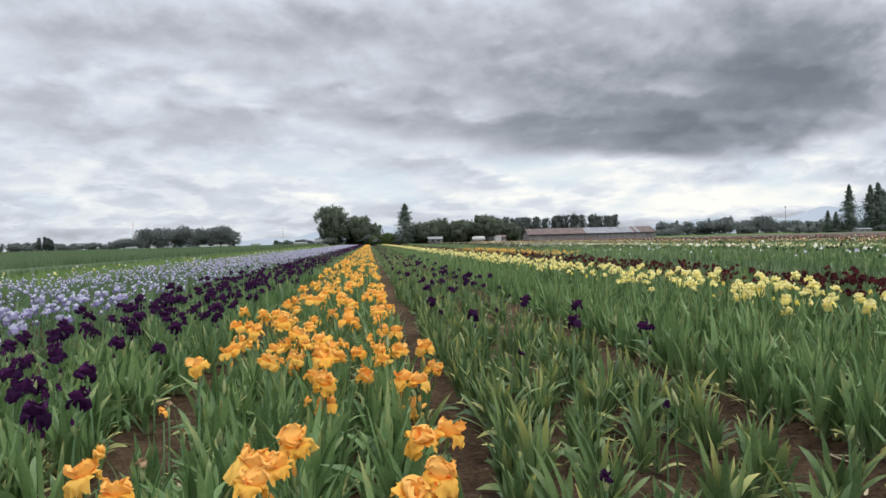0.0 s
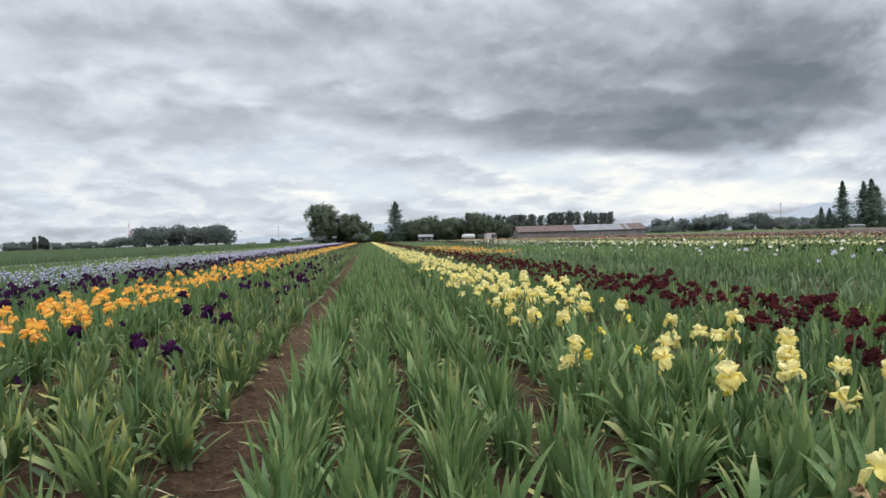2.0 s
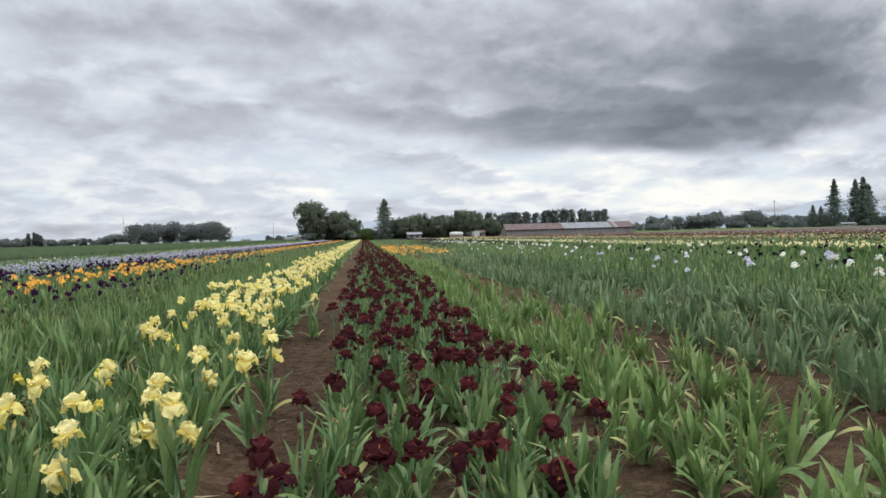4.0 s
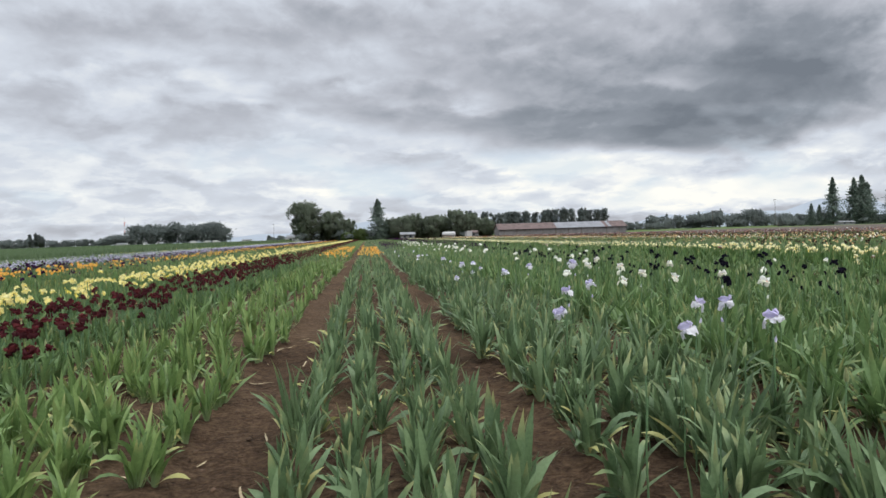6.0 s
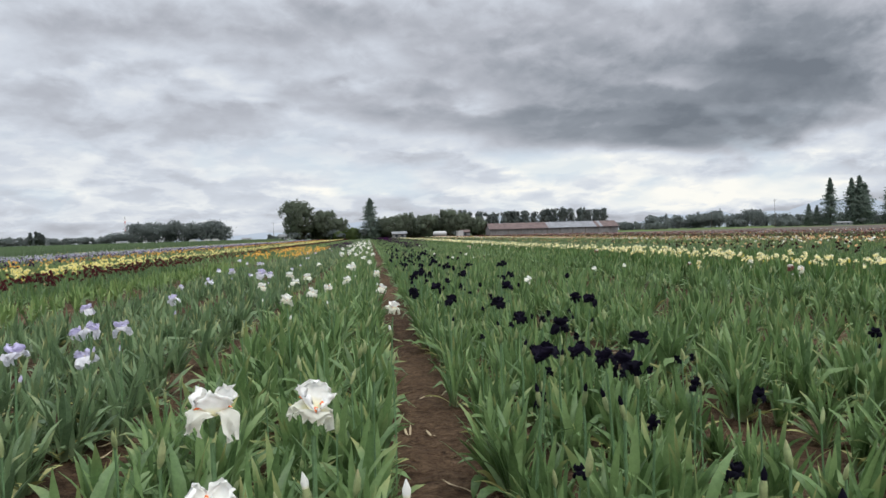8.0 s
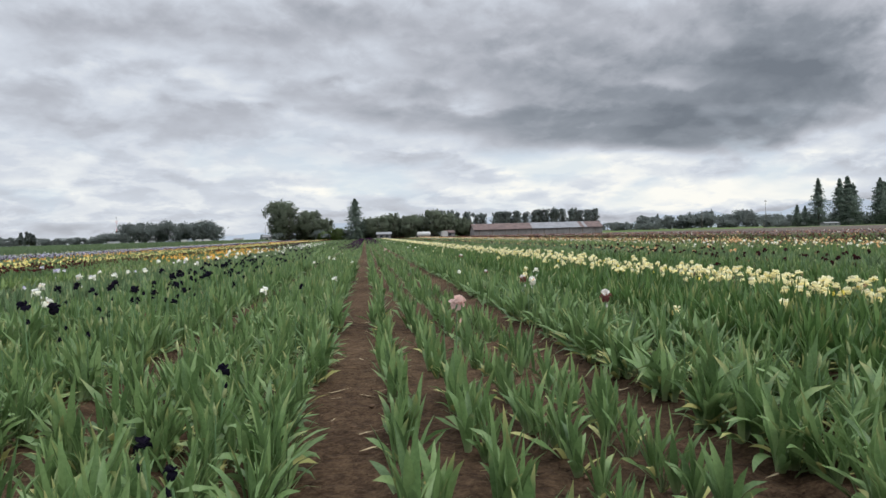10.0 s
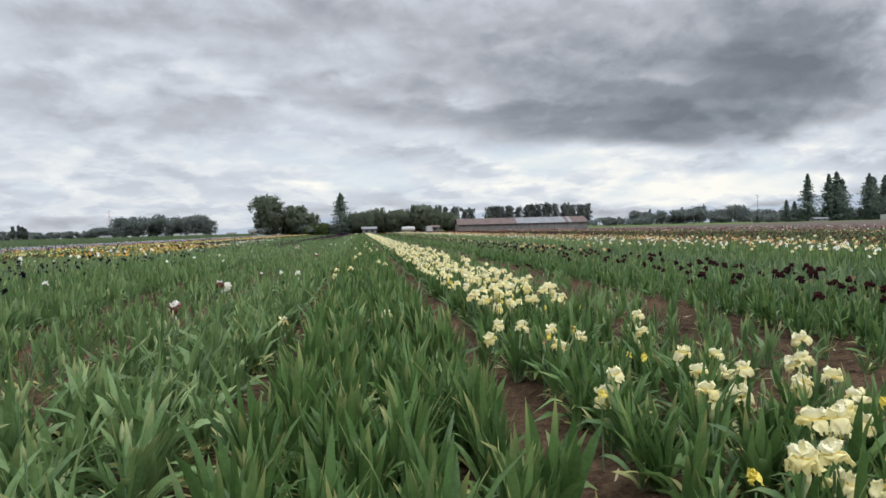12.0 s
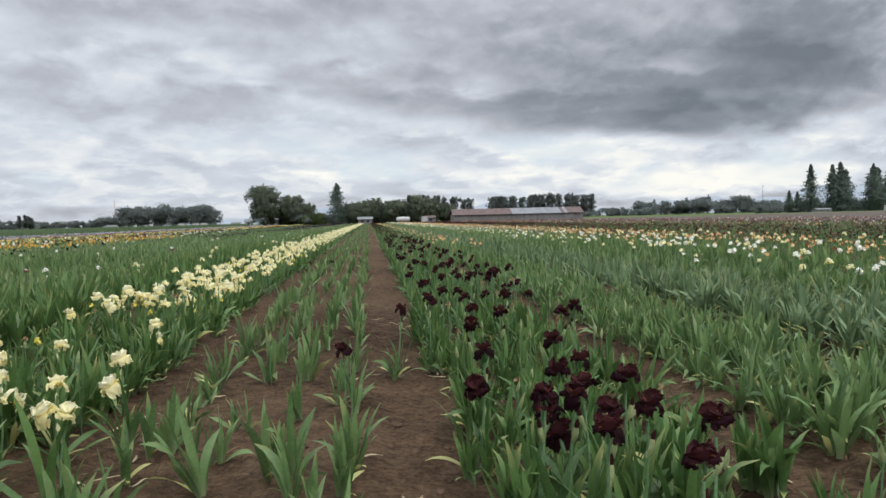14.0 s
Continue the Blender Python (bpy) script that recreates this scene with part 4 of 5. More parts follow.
def add_flower(rng, plant, kind, at):
    flower = part("flower", shared("base", ovary_mesh), plant, at)
    shift = rng.uniform(0, 6.28)
    for i in range(3):
        j = int(rng.integers(0, 6))
        turn = pose(0, 0, 0, 0, 0, math.degrees(shift + i * 2.094 + rng.normal(0, 0.08)))
        part("standard_petal", shared(("s", kind, j), lambda: Heap().add(*UPPER[j]).mesh("standard_petal", [PETAL[kind][0]])), flower, turn)
        turn = pose(0, 0, 0, 0, 0, math.degrees(shift + 1.047 + i * 2.094 + rng.normal(0, 0.08)))
        part("fall_petal", shared(("f", kind, j), lambda: Heap().add(*LOWER[j]).mesh("fall_petal", [PETAL[kind][1]])), flower, turn)
        part("beard", shared(("b", kind), lambda: beard_mesh(kind)), flower, turn)


def add_stalk(rng, plant, kind, x, y, height, open_flower=True, size=0):
    lean = pose(0, 0, 0, rng.normal(0, 2.5), rng.normal(0, 2.5), rng.uniform(0, 360))
    base = Matrix.Translation((x, y, 0)) @ lean
    part("flower_stalk", shared("stalk", stalk_mesh), plant, base @ Matrix.Diagonal((1, 1, height, 1)))
    size = size or rng.uniform(0.68, 0.86) * {"black": 0.82, "ember": 0.84, "white": 0.88, "maroon": 0.85, "cream": 0.92}.get(kind, 1.0)
    if open_flower:
        add_flower(rng, plant, kind, base @ Matrix.Translation((0, 0, height + 0.05)) @ pose(0, 0, 0, rng.normal(0, 12), rng.normal(0, 12), 0) @ Matrix.Diagonal((size, size, size, 1)))
        if rng.random() < {"orange": 0.55, "maroon": 0.4, "yellow": 0.4, "cream": 0.4}.get(kind, 0.14):
            side = base @ Matrix.Translation((0.06, 0, height * 0.78)) @ pose(0, 0, 0, 0, 28, 0)
            add_flower(rng, plant, kind, side @ Matrix.Diagonal((0.9, 0.9, 0.9, 1)))
    for z in ((0.78,) if open_flower else (1.0, 0.8)):
        part("bud", shared(("bud", kind), lambda: bud_mesh(kind)), plant, base @ Matrix.Translation((0.006, 0, height * z)) @ pose(0, 0, 0, 0, 12 if z < 1 else 0, rng.uniform(0, 360)))


LEAF_WORDS = {"blue": "blue-green", "green": "deep green", "light": "yellow-green", "deep": "dark green", "worn": "yellow-tipped green"}
FLOWER_WORDS = {"orange": "ruffled apricot-orange", "purple": "dark velvety purple", "white": "white red-bearded", "yellow": "pale yellow", "cream": "cream-and-yellow",
                "maroon": "dark maroon", "black": "blackish", "lavender": "lavender-and-white", "pink": "dusty pink", "duo": "white-and-wine-red", "ember": "blackish maroon", "apricot": "apricot"}


def build_near_plants():
    for k in range(0, 17):
        leaf, style, gap, skip, kinds, per, height, _ = BEDS[k]
        rng = np.random.default_rng(900 + k)
        spots = bed_spots(rng, k, 1.7, THING_END, gap * 1.3, skip)
        blooming = set()
        if kinds and k not in HEROES:
            want = rng.poisson(per * (THING_END - 1.7))
            blooming = set(rng.choice(len(spots), min(want, len(spots)), replace=False).tolist()) if want else set()
        for n, (x, y, z) in enumerate(spots):
            plant = new("iris_plant")
            plant.empty_display_size = 0.05
            plant.matrix_basis = pose(x, y, z - 0.01, 0, 0, rng.uniform(0, 360))
            kind = str(rng.choice(kinds)) if kinds else ""
            fans = STYLE[style][2] - int(rng.integers(0, 2))
            for i in range(fans):
                a, r = rng.uniform(0, 6.28), rng.uniform(0.01, 0.07)
                j = int(rng.integers(0, 8))
                s = rng.uniform(0.8, 1.12)
                add_fan(plant, style, leaf, j, pose(r * math.cos(a), r * math.sin(a), 0, rng.normal(0, 4), rng.normal(0, 4), rng.uniform(0, 360)) @ Matrix.Diagonal((s, s, s, 1)), True)
            says = "without flowers"
            if n in blooming:
                add_stalk(rng, plant, kind, rng.normal(0, 0.03), rng.normal(0, 0.03), height * rng.uniform(0.82, 1.06) - 0.05)
                says = f"with {FLOWER_WORDS.get(kind, kind)} flowers"
            elif kinds and rng.random() < min(0.4, per * 0.06):
                add_stalk(rng, plant, kind, rng.normal(0, 0.03), rng.normal(0, 0.03), height * rng.uniform(0.6, 0.85), False)
                says = f"with closed {FLOWER_WORDS.get(kind, kind)} buds"
            tagged(plant, f"{LEAF_WORDS[leaf]} iris plant {says} in brown soil", "iris plant", "iris plants in the beds")



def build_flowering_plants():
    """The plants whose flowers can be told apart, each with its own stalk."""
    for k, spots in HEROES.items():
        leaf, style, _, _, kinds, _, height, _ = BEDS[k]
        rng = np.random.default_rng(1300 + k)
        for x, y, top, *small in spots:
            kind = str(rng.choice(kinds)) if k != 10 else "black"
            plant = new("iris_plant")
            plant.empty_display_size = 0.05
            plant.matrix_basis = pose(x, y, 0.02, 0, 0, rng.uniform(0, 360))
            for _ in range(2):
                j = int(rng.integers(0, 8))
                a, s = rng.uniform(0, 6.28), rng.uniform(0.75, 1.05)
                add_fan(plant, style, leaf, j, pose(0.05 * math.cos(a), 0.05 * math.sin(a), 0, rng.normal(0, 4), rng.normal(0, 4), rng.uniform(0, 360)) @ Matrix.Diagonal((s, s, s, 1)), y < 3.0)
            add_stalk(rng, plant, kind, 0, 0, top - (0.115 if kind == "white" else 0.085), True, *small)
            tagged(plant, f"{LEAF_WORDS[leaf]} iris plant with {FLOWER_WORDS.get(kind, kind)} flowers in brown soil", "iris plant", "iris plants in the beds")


build_near_plants()
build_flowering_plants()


# ---------------------------------------------------------------- trees
def leaf_cards(rng, centres, size, squash=0.7):
    """Small bent leaf sprays about the given centres."""
    n = len(centres)
    a = rng.normal(size=(n, 3))
    a /= np.linalg.norm(a, axis=1)[:, None]
    b = np.cross(a, rng.normal(size=(n, 3)))
    b /= np.linalg.norm(b, axis=1)[:, None]
    s = size * rng.uniform(0.5, 1.3, (n, 1))
    v = np.stack([centres - a * s, centres + b * s * squash, centres + a * s, centres - b * s * squash], 1)
    v[:, 1::2, 2] -= 0.2 * s
    away = np.cross(v[:, 1] - v[:, 0], v[:, 2] - v[:, 0]) @ np.array([0.0, -1.0, 0.25]) < 0
    v[away] = v[away][:, [0, 3, 2, 1]]
    i = np.arange(n)[:, None] * 4
    f = np.concatenate([i + [[0, 1, 2]], i + [[0, 2, 3]]])
    return v.reshape(-1, 3), f


def soft_normals(rng, v, centre, squash=1.0):
    """Normals that point out of the crown, so that it shades as one mass."""
    d = (v - np.asarray(centre)) * [1, 1, squash]
    d = d / (np.linalg.norm(d, axis=1)[:, None] + 1e-6) + np.repeat(rng.normal(0, 0.2, (len(v) // 4, 3)), 4, axis=0)
    d[:, 2] += 0.15
    return d / np.linalg.norm(d, axis=1)[:, None]


def crown_points(rng, lobes, count):
    """Points in the outer part of a heap of lobes (x, y, z, rx, ry, rz)."""
    lobes = np.asarray(lobes, float)
    weight = lobes[:, 3] * lobes[:, 5]
    which = rng.choice(len(lobes), count, p=weight / weight.sum())
    d = rng.normal(size=(count, 3))
    d /= np.linalg.norm(d, axis=1)[:, None]
    r = rng.random((count, 1)) ** 0.45
    stray = rng.normal(0, 0.2, (count, 3)) * rng.random((count, 1)) ** 2
    return lobes[which, :3] + (d * r + stray) * lobes[which, 3:] * rng.uniform(0.8, 1.2, (count, 1))


def broadleaf(name, x, y, height, spread, seed, leaf="broad", label="", cards=2600, low=0.12, size=0.42, kind_word="tree", lobes_n=26):
    cards, size = int(cards * 2.6), size * 0.74
    rng = np.random.default_rng(seed)
    root = new(name)
    root.matrix_basis = pose(x, y, 0)
    trunk = Heap()
    trunk.add(*tube([(0, 0, -0.1), (0.1, 0, height * 0.2), (0, 0.1, height * 0.45), (0.2, 0, height * 0.75)], (0.035 * height * 0.6, 0.025 * height * 0.6, 0.016 * height * 0.6, 0.004 * height), 8))
    lobes, lobes_n = [], int(lobes_n * 4)
    for i in range(lobes_n):
        h = rng.uniform(low + 0.03, 0.9)
        reach = spread * 0.5 * (1 - ((h - 0.48) / 0.62) ** 2) * rng.uniform(0.35, 1.0)
        a = i * 2.4 + rng.uniform(-0.4, 0.4)
        c = np.array([reach * math.cos(a), reach * math.sin(a), height * h])
        q = spread * rng.uniform(0.03, 0.1)
        lobes.append((*c, q, q, q * rng.uniform(0.9, 2.1)))
        trunk.add(*tube([(0, 0, height * max(0.1, h - 0.28)), c * [0.5, 0.5, 1] - [0, 0, height * 0.1], c], (0.012 * height, 0.007 * height, 0.002 * height), 5))
    for h in (0.28, 0.45, 0.62, 0.76):
        q = spread * 0.4 * (1 - abs(h - 0.45))
        lobes.append((0, 0, height * h, q, q, height * 0.13))
    for _ in range(3):
        lobes.append((*rng.normal(0, spread * 0.13, 2), height * rng.uniform(0.82, 0.9), spread * 0.17, spread * 0.17, height * 0.09))
    part("trunk", trunk.mesh("trunk", [BARK]), root)
    pts = crown_points(rng, lobes, cards)
    pts[:, 2] = np.clip(pts[:, 2], height * low, height)
    v, f = leaf_cards(rng, pts, size)
    part("crown", Heap().add(v, f).mesh("crown", [WOODS[leaf]], True, soft_normals(rng, v, (0, 0, height * 0.45))), root)
    return tagged(root, label, kind_word)


def conifer(x, y, height, width, seed, label, group="", gaps=0.2, full=0.7):
    rng = np.random.default_rng(seed)
    root = new("conifer_tree")
    root.matrix_basis = pose(x, y, 0)
    part("trunk", Heap().add(*tube([(0, 0, -0.1), (0, 0, height * 0.5), (0, 0, height)], (height * 0.018, height * 0.011, 0.02), 8)).mesh("trunk", [BARK]), root)
    heap = Heap()
    width, levels = width * 1.6, int(height * 2.4 + 14)
    for i in range(levels):
        h = 0.04 + 0.95 * i / levels
        reach = width / 2 * (1 - h) ** full * rng.uniform(0.45, 1.35) + 0.15
        for j in range(11):
            if rng.random() < gaps:
                continue
            a = rng.uniform(0, 6.28)
            r = reach * rng.uniform(0.7, 1.12)
            n = 10
            t = rng.uniform(0.1, 1, n)
            pts = np.stack([r * t * math.cos(a), r * t * math.sin(a), height * h - 0.3 * r * t + 0.12 * r * t**2 + rng.normal(0, 0.12, n)], -1)
            pts[:, :2] += rng.normal(0, 0.1 * r, (n, 2))
            heap.add(*leaf_cards(rng, pts, 0.017 * height + 0.1, 0.45))
    v = np.concatenate(heap.v)
    part("crown", heap.mesh("crown", [WOODS["dark"]], True, soft_normals(rng, v, (0, 0, height * 0.3), 0.4)), root)
    return tagged(root, label, "conifer", group)


broadleaf("broadleaf_tree", -11.2, 267, 16.4, 15.0, 1, label="tall rounded broadleaf tree standing at the edge of the field", cards=5200, low=0.07, size=0.4)
broadleaf("broadleaf_tree", -2.0, 270, 11.8, 11.5, 2, label="lower broadleaf tree beside a taller one", cards=3600, low=0.06, size=0.4)
broadleaf("broadleaf_tree", 4.0, 272, 9.0, 8.0, 3, label="small broadleaf tree in a farm windbreak", cards=2200, low=0.05, size=0.38)
broadleaf("shrub", 9.0, 262, 4.6, 7.5, 4, "fresh", "rounded yellow-green shrub near a conifer", 1700, 0.03, 0.32, "shrub")
broadleaf("shrub", 4.0, 263, 3.6, 5.0, 14, "fresh", "low green shrub at the end of the field", 1000, 0.03, 0.3, "shrub")
conifer(15.8, 262, 15.7, 7.4, 5, "dark pointed spruce standing alone at the field edge", gaps=0.05)
for i, (x, y, h, w) in enumerate(((24, 262, 8.8, 10.5), (30, 266, 9.8, 11.0), (36, 262, 9.0, 10.5), (45, 259, 11.0, 11.5), (51, 266, 9.2, 10.0), (20.5, 268, 8.0, 8.5), (40, 270, 9.2, 10.0), (57, 268, 7.6, 9.0))):
    broadleaf("broadleaf_tree", x, y, h, w, 20 + i, label="dense green broadleaf tree in a farmyard windbreak", cards=2600, low=0.04, size=0.38, kind_word="tree")["group"] = "windbreak trees behind the field"
rng = np.random.default_rng(40)
for i in range(8):
    x = 55.5 + i * 2.8 + rng.normal(0, 1)
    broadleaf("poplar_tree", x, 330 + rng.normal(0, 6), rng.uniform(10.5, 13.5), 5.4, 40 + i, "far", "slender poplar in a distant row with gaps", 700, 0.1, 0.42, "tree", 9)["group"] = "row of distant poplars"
# rows of tall trees far behind the barn, in three blocks with gaps
for n, (x0, x1, count) in enumerate(((150, 177, 7), (184, 214, 8), (222, 256, 8))):
    for i in range(count):
        x = x0 + (x1 - x0) * (i + 0.5) / count + rng.normal(0, 0.8)
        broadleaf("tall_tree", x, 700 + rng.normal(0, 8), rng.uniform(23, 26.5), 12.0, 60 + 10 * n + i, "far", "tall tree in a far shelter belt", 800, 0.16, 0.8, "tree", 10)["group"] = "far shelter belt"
# conifers on the right
for i, (x, y, h, w) in enumerate(((287.5, 387, 28.6, 9.5), (302, 388, 28.2, 8.0), (306.3, 387, 29.6, 8.5), (311.3, 389, 25.5, 8.5), (325, 384, 28.0, 9.0), (331, 388, 26.0, 9.0), (281, 390, 12.5, 5.0), (276.5, 391, 13.5, 5.0), (337, 386, 27, 9.0), (346, 390, 25, 9.0))):
    conifer(x, y, h, w * 1.35, 80 + i, "tall dark fir with ragged drooping branches on open ground", "tall firs by the farmhouse", 0.4 if i == 0 else 0.15, 0.95 if i in (0, 6, 7) else 0.85)


def woodland(name, label, x0, x1, y, low, high, seed, cards, size, fall=0.0, pointed=0.0):
    """A far belt of trees with an uneven top, too far off to count."""
    rng = np.random.default_rng(seed)
    heap = Heap()
    cards, size = int(cards * 2.1), size * 0.82
    n = int((x1 - x0) / (high * 0.42)) + 2
    lobes = []
    for i in range(n):
        t = i / (n - 1)
        h = rng.uniform(low, high) * (1 - fall * abs(2 * t - 1) ** 3)
        x, w = x0 + (x1 - x0) * t + rng.normal(0, 1.5), high * rng.uniform(0.26, 0.5)
        lobes += [(x, y + rng.normal(0, 8), h * 0.68, w, w, h * 0.3), (x + rng.normal(0, w * 0.5), y, h * 0.36, w * 1.15, w, h * 0.36), (x + rng.normal(0, w * 0.5), y, h * 0.8, w * 0.7, w * 0.6, h * 0.17)]
        if rng.random() < pointed:
            lobes += [(x + w, y - 4, h * 0.6, w * 0.42, w * 0.4, h * 0.5), (x + w, y - 4, h * 0.98, w * 0.16, w * 0.16, h * 0.2)]
        heap.add(*tube([(x, y, 0), (x, y, h * 0.6)], (0.5, 0.2), 5), m=1)
    pts = crown_points(rng, lobes, cards)
    pts[:, 2] = np.clip(pts[:, 2], 0.2, high * 1.2)
    heap.add(*leaf_cards(rng, pts, size))
    way = rng.normal(0, 0.16, (heap.n // 2 + 1, 3)).repeat(2, axis=0)[: heap.n] + [0.0, -0.55, 0.6]
    way /= np.linalg.norm(way, axis=1)[:, None]
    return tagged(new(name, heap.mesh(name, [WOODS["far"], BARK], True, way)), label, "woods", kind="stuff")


woodland("far_woods", "dark tree clump standing far across the fields", -304, -190, 1000, 24, 31.5, 101, 10500, 1.5, 0.06)
woodland("far_woods", "smaller trees beside a far clump", -350, -316, 1005, 11, 17, 102, 1600, 1.3)
woodland("far_woods", "low far tree line along the horizon", -760, -345, 1150, 7, 16, 103, 9000, 1.5)
woodland("far_woods", "low far tree line along the horizon", -168, 15, 1300, 5, 12, 104, 4500, 1.5)
woodland("far_woods", "long dark tree belt behind the fields", 305, 455, 700, 7, 20, 105, 9000, 1.2, 0.0, 0.35)
woodland("far_woods", "low trees behind tall firs", 455, 640, 720, 7, 14, 106, 8000, 1.2, 0.0, 0.3)
woodland("far_woods", "low trees behind a farmyard", 25, 300, 640, 4, 9, 107, 7000, 1.0)
woodland("far_woods", "hedge and shrubs behind tall firs", 262, 380, 402, 2.5, 5.5, 108, 4500, 0.6)
woodland("far_woods", "farmyard shrubs below windbreak trees", -14, 56, 274, 2.5, 5.0, 109, 4500, 0.45)
for x, h in ((-449, 21), (-441, 22), (-432, 17), (-436, 20)):
    broadleaf("poplar_tree", x, 1010, h, 7, int(h * 7 - x), "far", "narrow poplar on the far horizon", 700, 0.1, 0.9, "tree", 8)


# ---------------------------------------------------------------- far crop, hills
def build_crop_field():
    """A standing green crop beyond a grassy strip, its near edge full of blades."""
    rng = np.random.default_rng(8)
    heap = Heap()
    xs = np.concatenate([np.linspace(-700, -80, 30), np.linspace(-78, -14.6, 70)])
    ys = np.concatenate([np.linspace(8, 120, 90), np.linspace(125, 900, 40)])
    gx, gy = np.meshgrid(xs, ys)
    gz = 0.5 + 0.07 * np.sin(gx * 1.7 + 2 * np.sin(gy * 0.9)) * np.sin(gy * 1.3) + rng.normal(0, 0.03, gx.shape)
    gz[:, -1] = 0.0
    gz[0], gz[-1] = 0.0, 0.0
    gx[:, -1] += rng.normal(0, 0.15, len(ys))
    heap.add(np.stack([gx, gy, gz], -1).reshape(-1, 3), grid_faces(len(ys), len(xs)), rng.uniform(0, 0.5, gx.size))
    n = 40000
    r = rng.random(n) ** 2
    y = 12 + 240 * rng.random(n) ** 1.6
    x = -14.4 - r * np.maximum(20, y * 0.55)
    s = 0.35 + 0.004 * y[:, None]
    foot = np.stack([x, y, np.full(n, 0.38)], -1)
    foot[r < 0.004, 2] = 0
    a = rng.uniform(0, 6.28, n)
    side = np.stack([np.cos(a), np.sin(a), 0 * a], -1) * 0.03 * (1 + y[:, None] * 0.02)
    tip = foot + np.stack([rng.normal(0, 0.06, n), rng.normal(0, 0.06, n), np.full(n, 1.0)], -1) * s * [1, 1, 0.75]
    v = np.stack([foot - side, foot + side, tip], 1).reshape(-1, 3)
    heap.add(v, np.arange(3 * n).reshape(-1, 3), np.tile([0, 0, 1.0], n))
    tagged(new("crop_field", heap.mesh("crop_field", [CROP])), "tall even green crop in a neighbouring field", "crop", kind="stuff")


build_crop_field()


def build_verge():
    """Grass and weeds between the last bed and the crop."""
    rng = np.random.default_rng(9)
    n = 26000
    y = 9 + 200 * rng.random(n) ** 1.7
    x = rng.uniform(-14.6, -7.6, n)
    h = rng.uniform(0.08, 0.28, n) * (1 + 0.01 * y)
    a = rng.uniform(0, 6.28, n)
    side = np.stack([np.cos(a), np.sin(a), 0 * a], -1) * (0.012 + 0.0006 * y[:, None])
    foot = np.stack([x, y, 0 * x], -1)
    tip = foot + np.stack([rng.normal(0, 0.06, n), rng.normal(0, 0.06, n), h], -1)
    heap = Heap().add(np.stack([foot - side, foot + side, tip], 1).reshape(-1, 3), np.arange(3 * n).reshape(-1, 3), np.tile([0, 0, 1.0], n))
    tagged(new("grass_verge", heap.mesh("grass_verge", [LEAF["light"]])), "thin weedy grass strip between beds and crop", "grass", kind="stuff")


build_verge()


def build_hills():
    m, nt, bsdf, out = material("hills_painted_haze")
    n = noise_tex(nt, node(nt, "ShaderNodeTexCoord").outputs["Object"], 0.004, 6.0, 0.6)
    # haze of distance painted on: the hills glow pale blue by themselves
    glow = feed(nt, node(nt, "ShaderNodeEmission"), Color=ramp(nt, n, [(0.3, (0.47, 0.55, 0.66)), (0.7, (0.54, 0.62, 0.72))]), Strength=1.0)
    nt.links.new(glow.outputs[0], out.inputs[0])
    x = np.linspace(-4200, 4400, 260)
    top = 62 + 26 * np.sin(x * 0.0021 + 1) + 18 * np.sin(x * 0.0057 + 2) + 8 * np.sin(x * 0.017)
    top = top * np.clip((x + 1250) / 400, 0, 1) * (1 + 0.6 * np.clip((x - 600) / 600, 0, 1))
    rows = [np.stack([x, np.full_like(x, y), z], -1) for y, z in ((4250, 0 * x - 2), (4300, top * 0.6), (4420, top), (4600, top * 0.8))]
    v = np.concatenate(rows)
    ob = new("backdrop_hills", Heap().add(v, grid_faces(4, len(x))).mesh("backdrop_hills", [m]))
    tagged(ob, "low blue hazy mountains on the horizon", "hills", kind="structure")


build_hills()


# ---------------------------------------------------------------- buildings and poles
def box_mesh(name, x0, x1, y0, y1, z0, z1, mat, bevel=0.0):
    bm = bmesh.new()
    bmesh.ops.create_cube(bm, size=1)
    for v in bm.verts:
        v.co = Vector((x0 + (v.co.x + 0.5) * (x1 - x0), y0 + (v.co.y + 0.5) * (y1 - y0), z0 + (v.co.z + 0.5) * (z1 - z0)))
    if bevel:
        bmesh.ops.bevel(bm, geom=bm.edges[:], offset=bevel, segments=2, affect="EDGES")
    me = bpy.data.meshes.new(name)
    bm.to_mesh(me)
    bm.free()
    me.materials.append(mat)
    return me


def slab_mesh(name, corners, thick, mat):
    """A sloping sheet of roof or wall, four corners, with thickness."""
    c = [Vector(p) for p in corners]
    n = (c[1] - c[0]).cross(c[3] - c[0]).normalized() * thick
    bm = bmesh.new()
    top = [bm.verts.new(p + n) for p in c]
    low = [bm.verts.new(p) for p in c]
    bm.faces.new(top)
    bm.faces.new(low[::-1])
    for i in range(4):
        bm.faces.new((top[i], low[i], low[(i + 1) % 4], top[(i + 1) % 4]))
    bmesh.ops.recalc_face_normals(bm, faces=bm.faces[:])
    me = bpy.data.meshes.new(name)
    bm.to_mesh(me)
    bm.free()
    me.materials.append(mat)
    return me


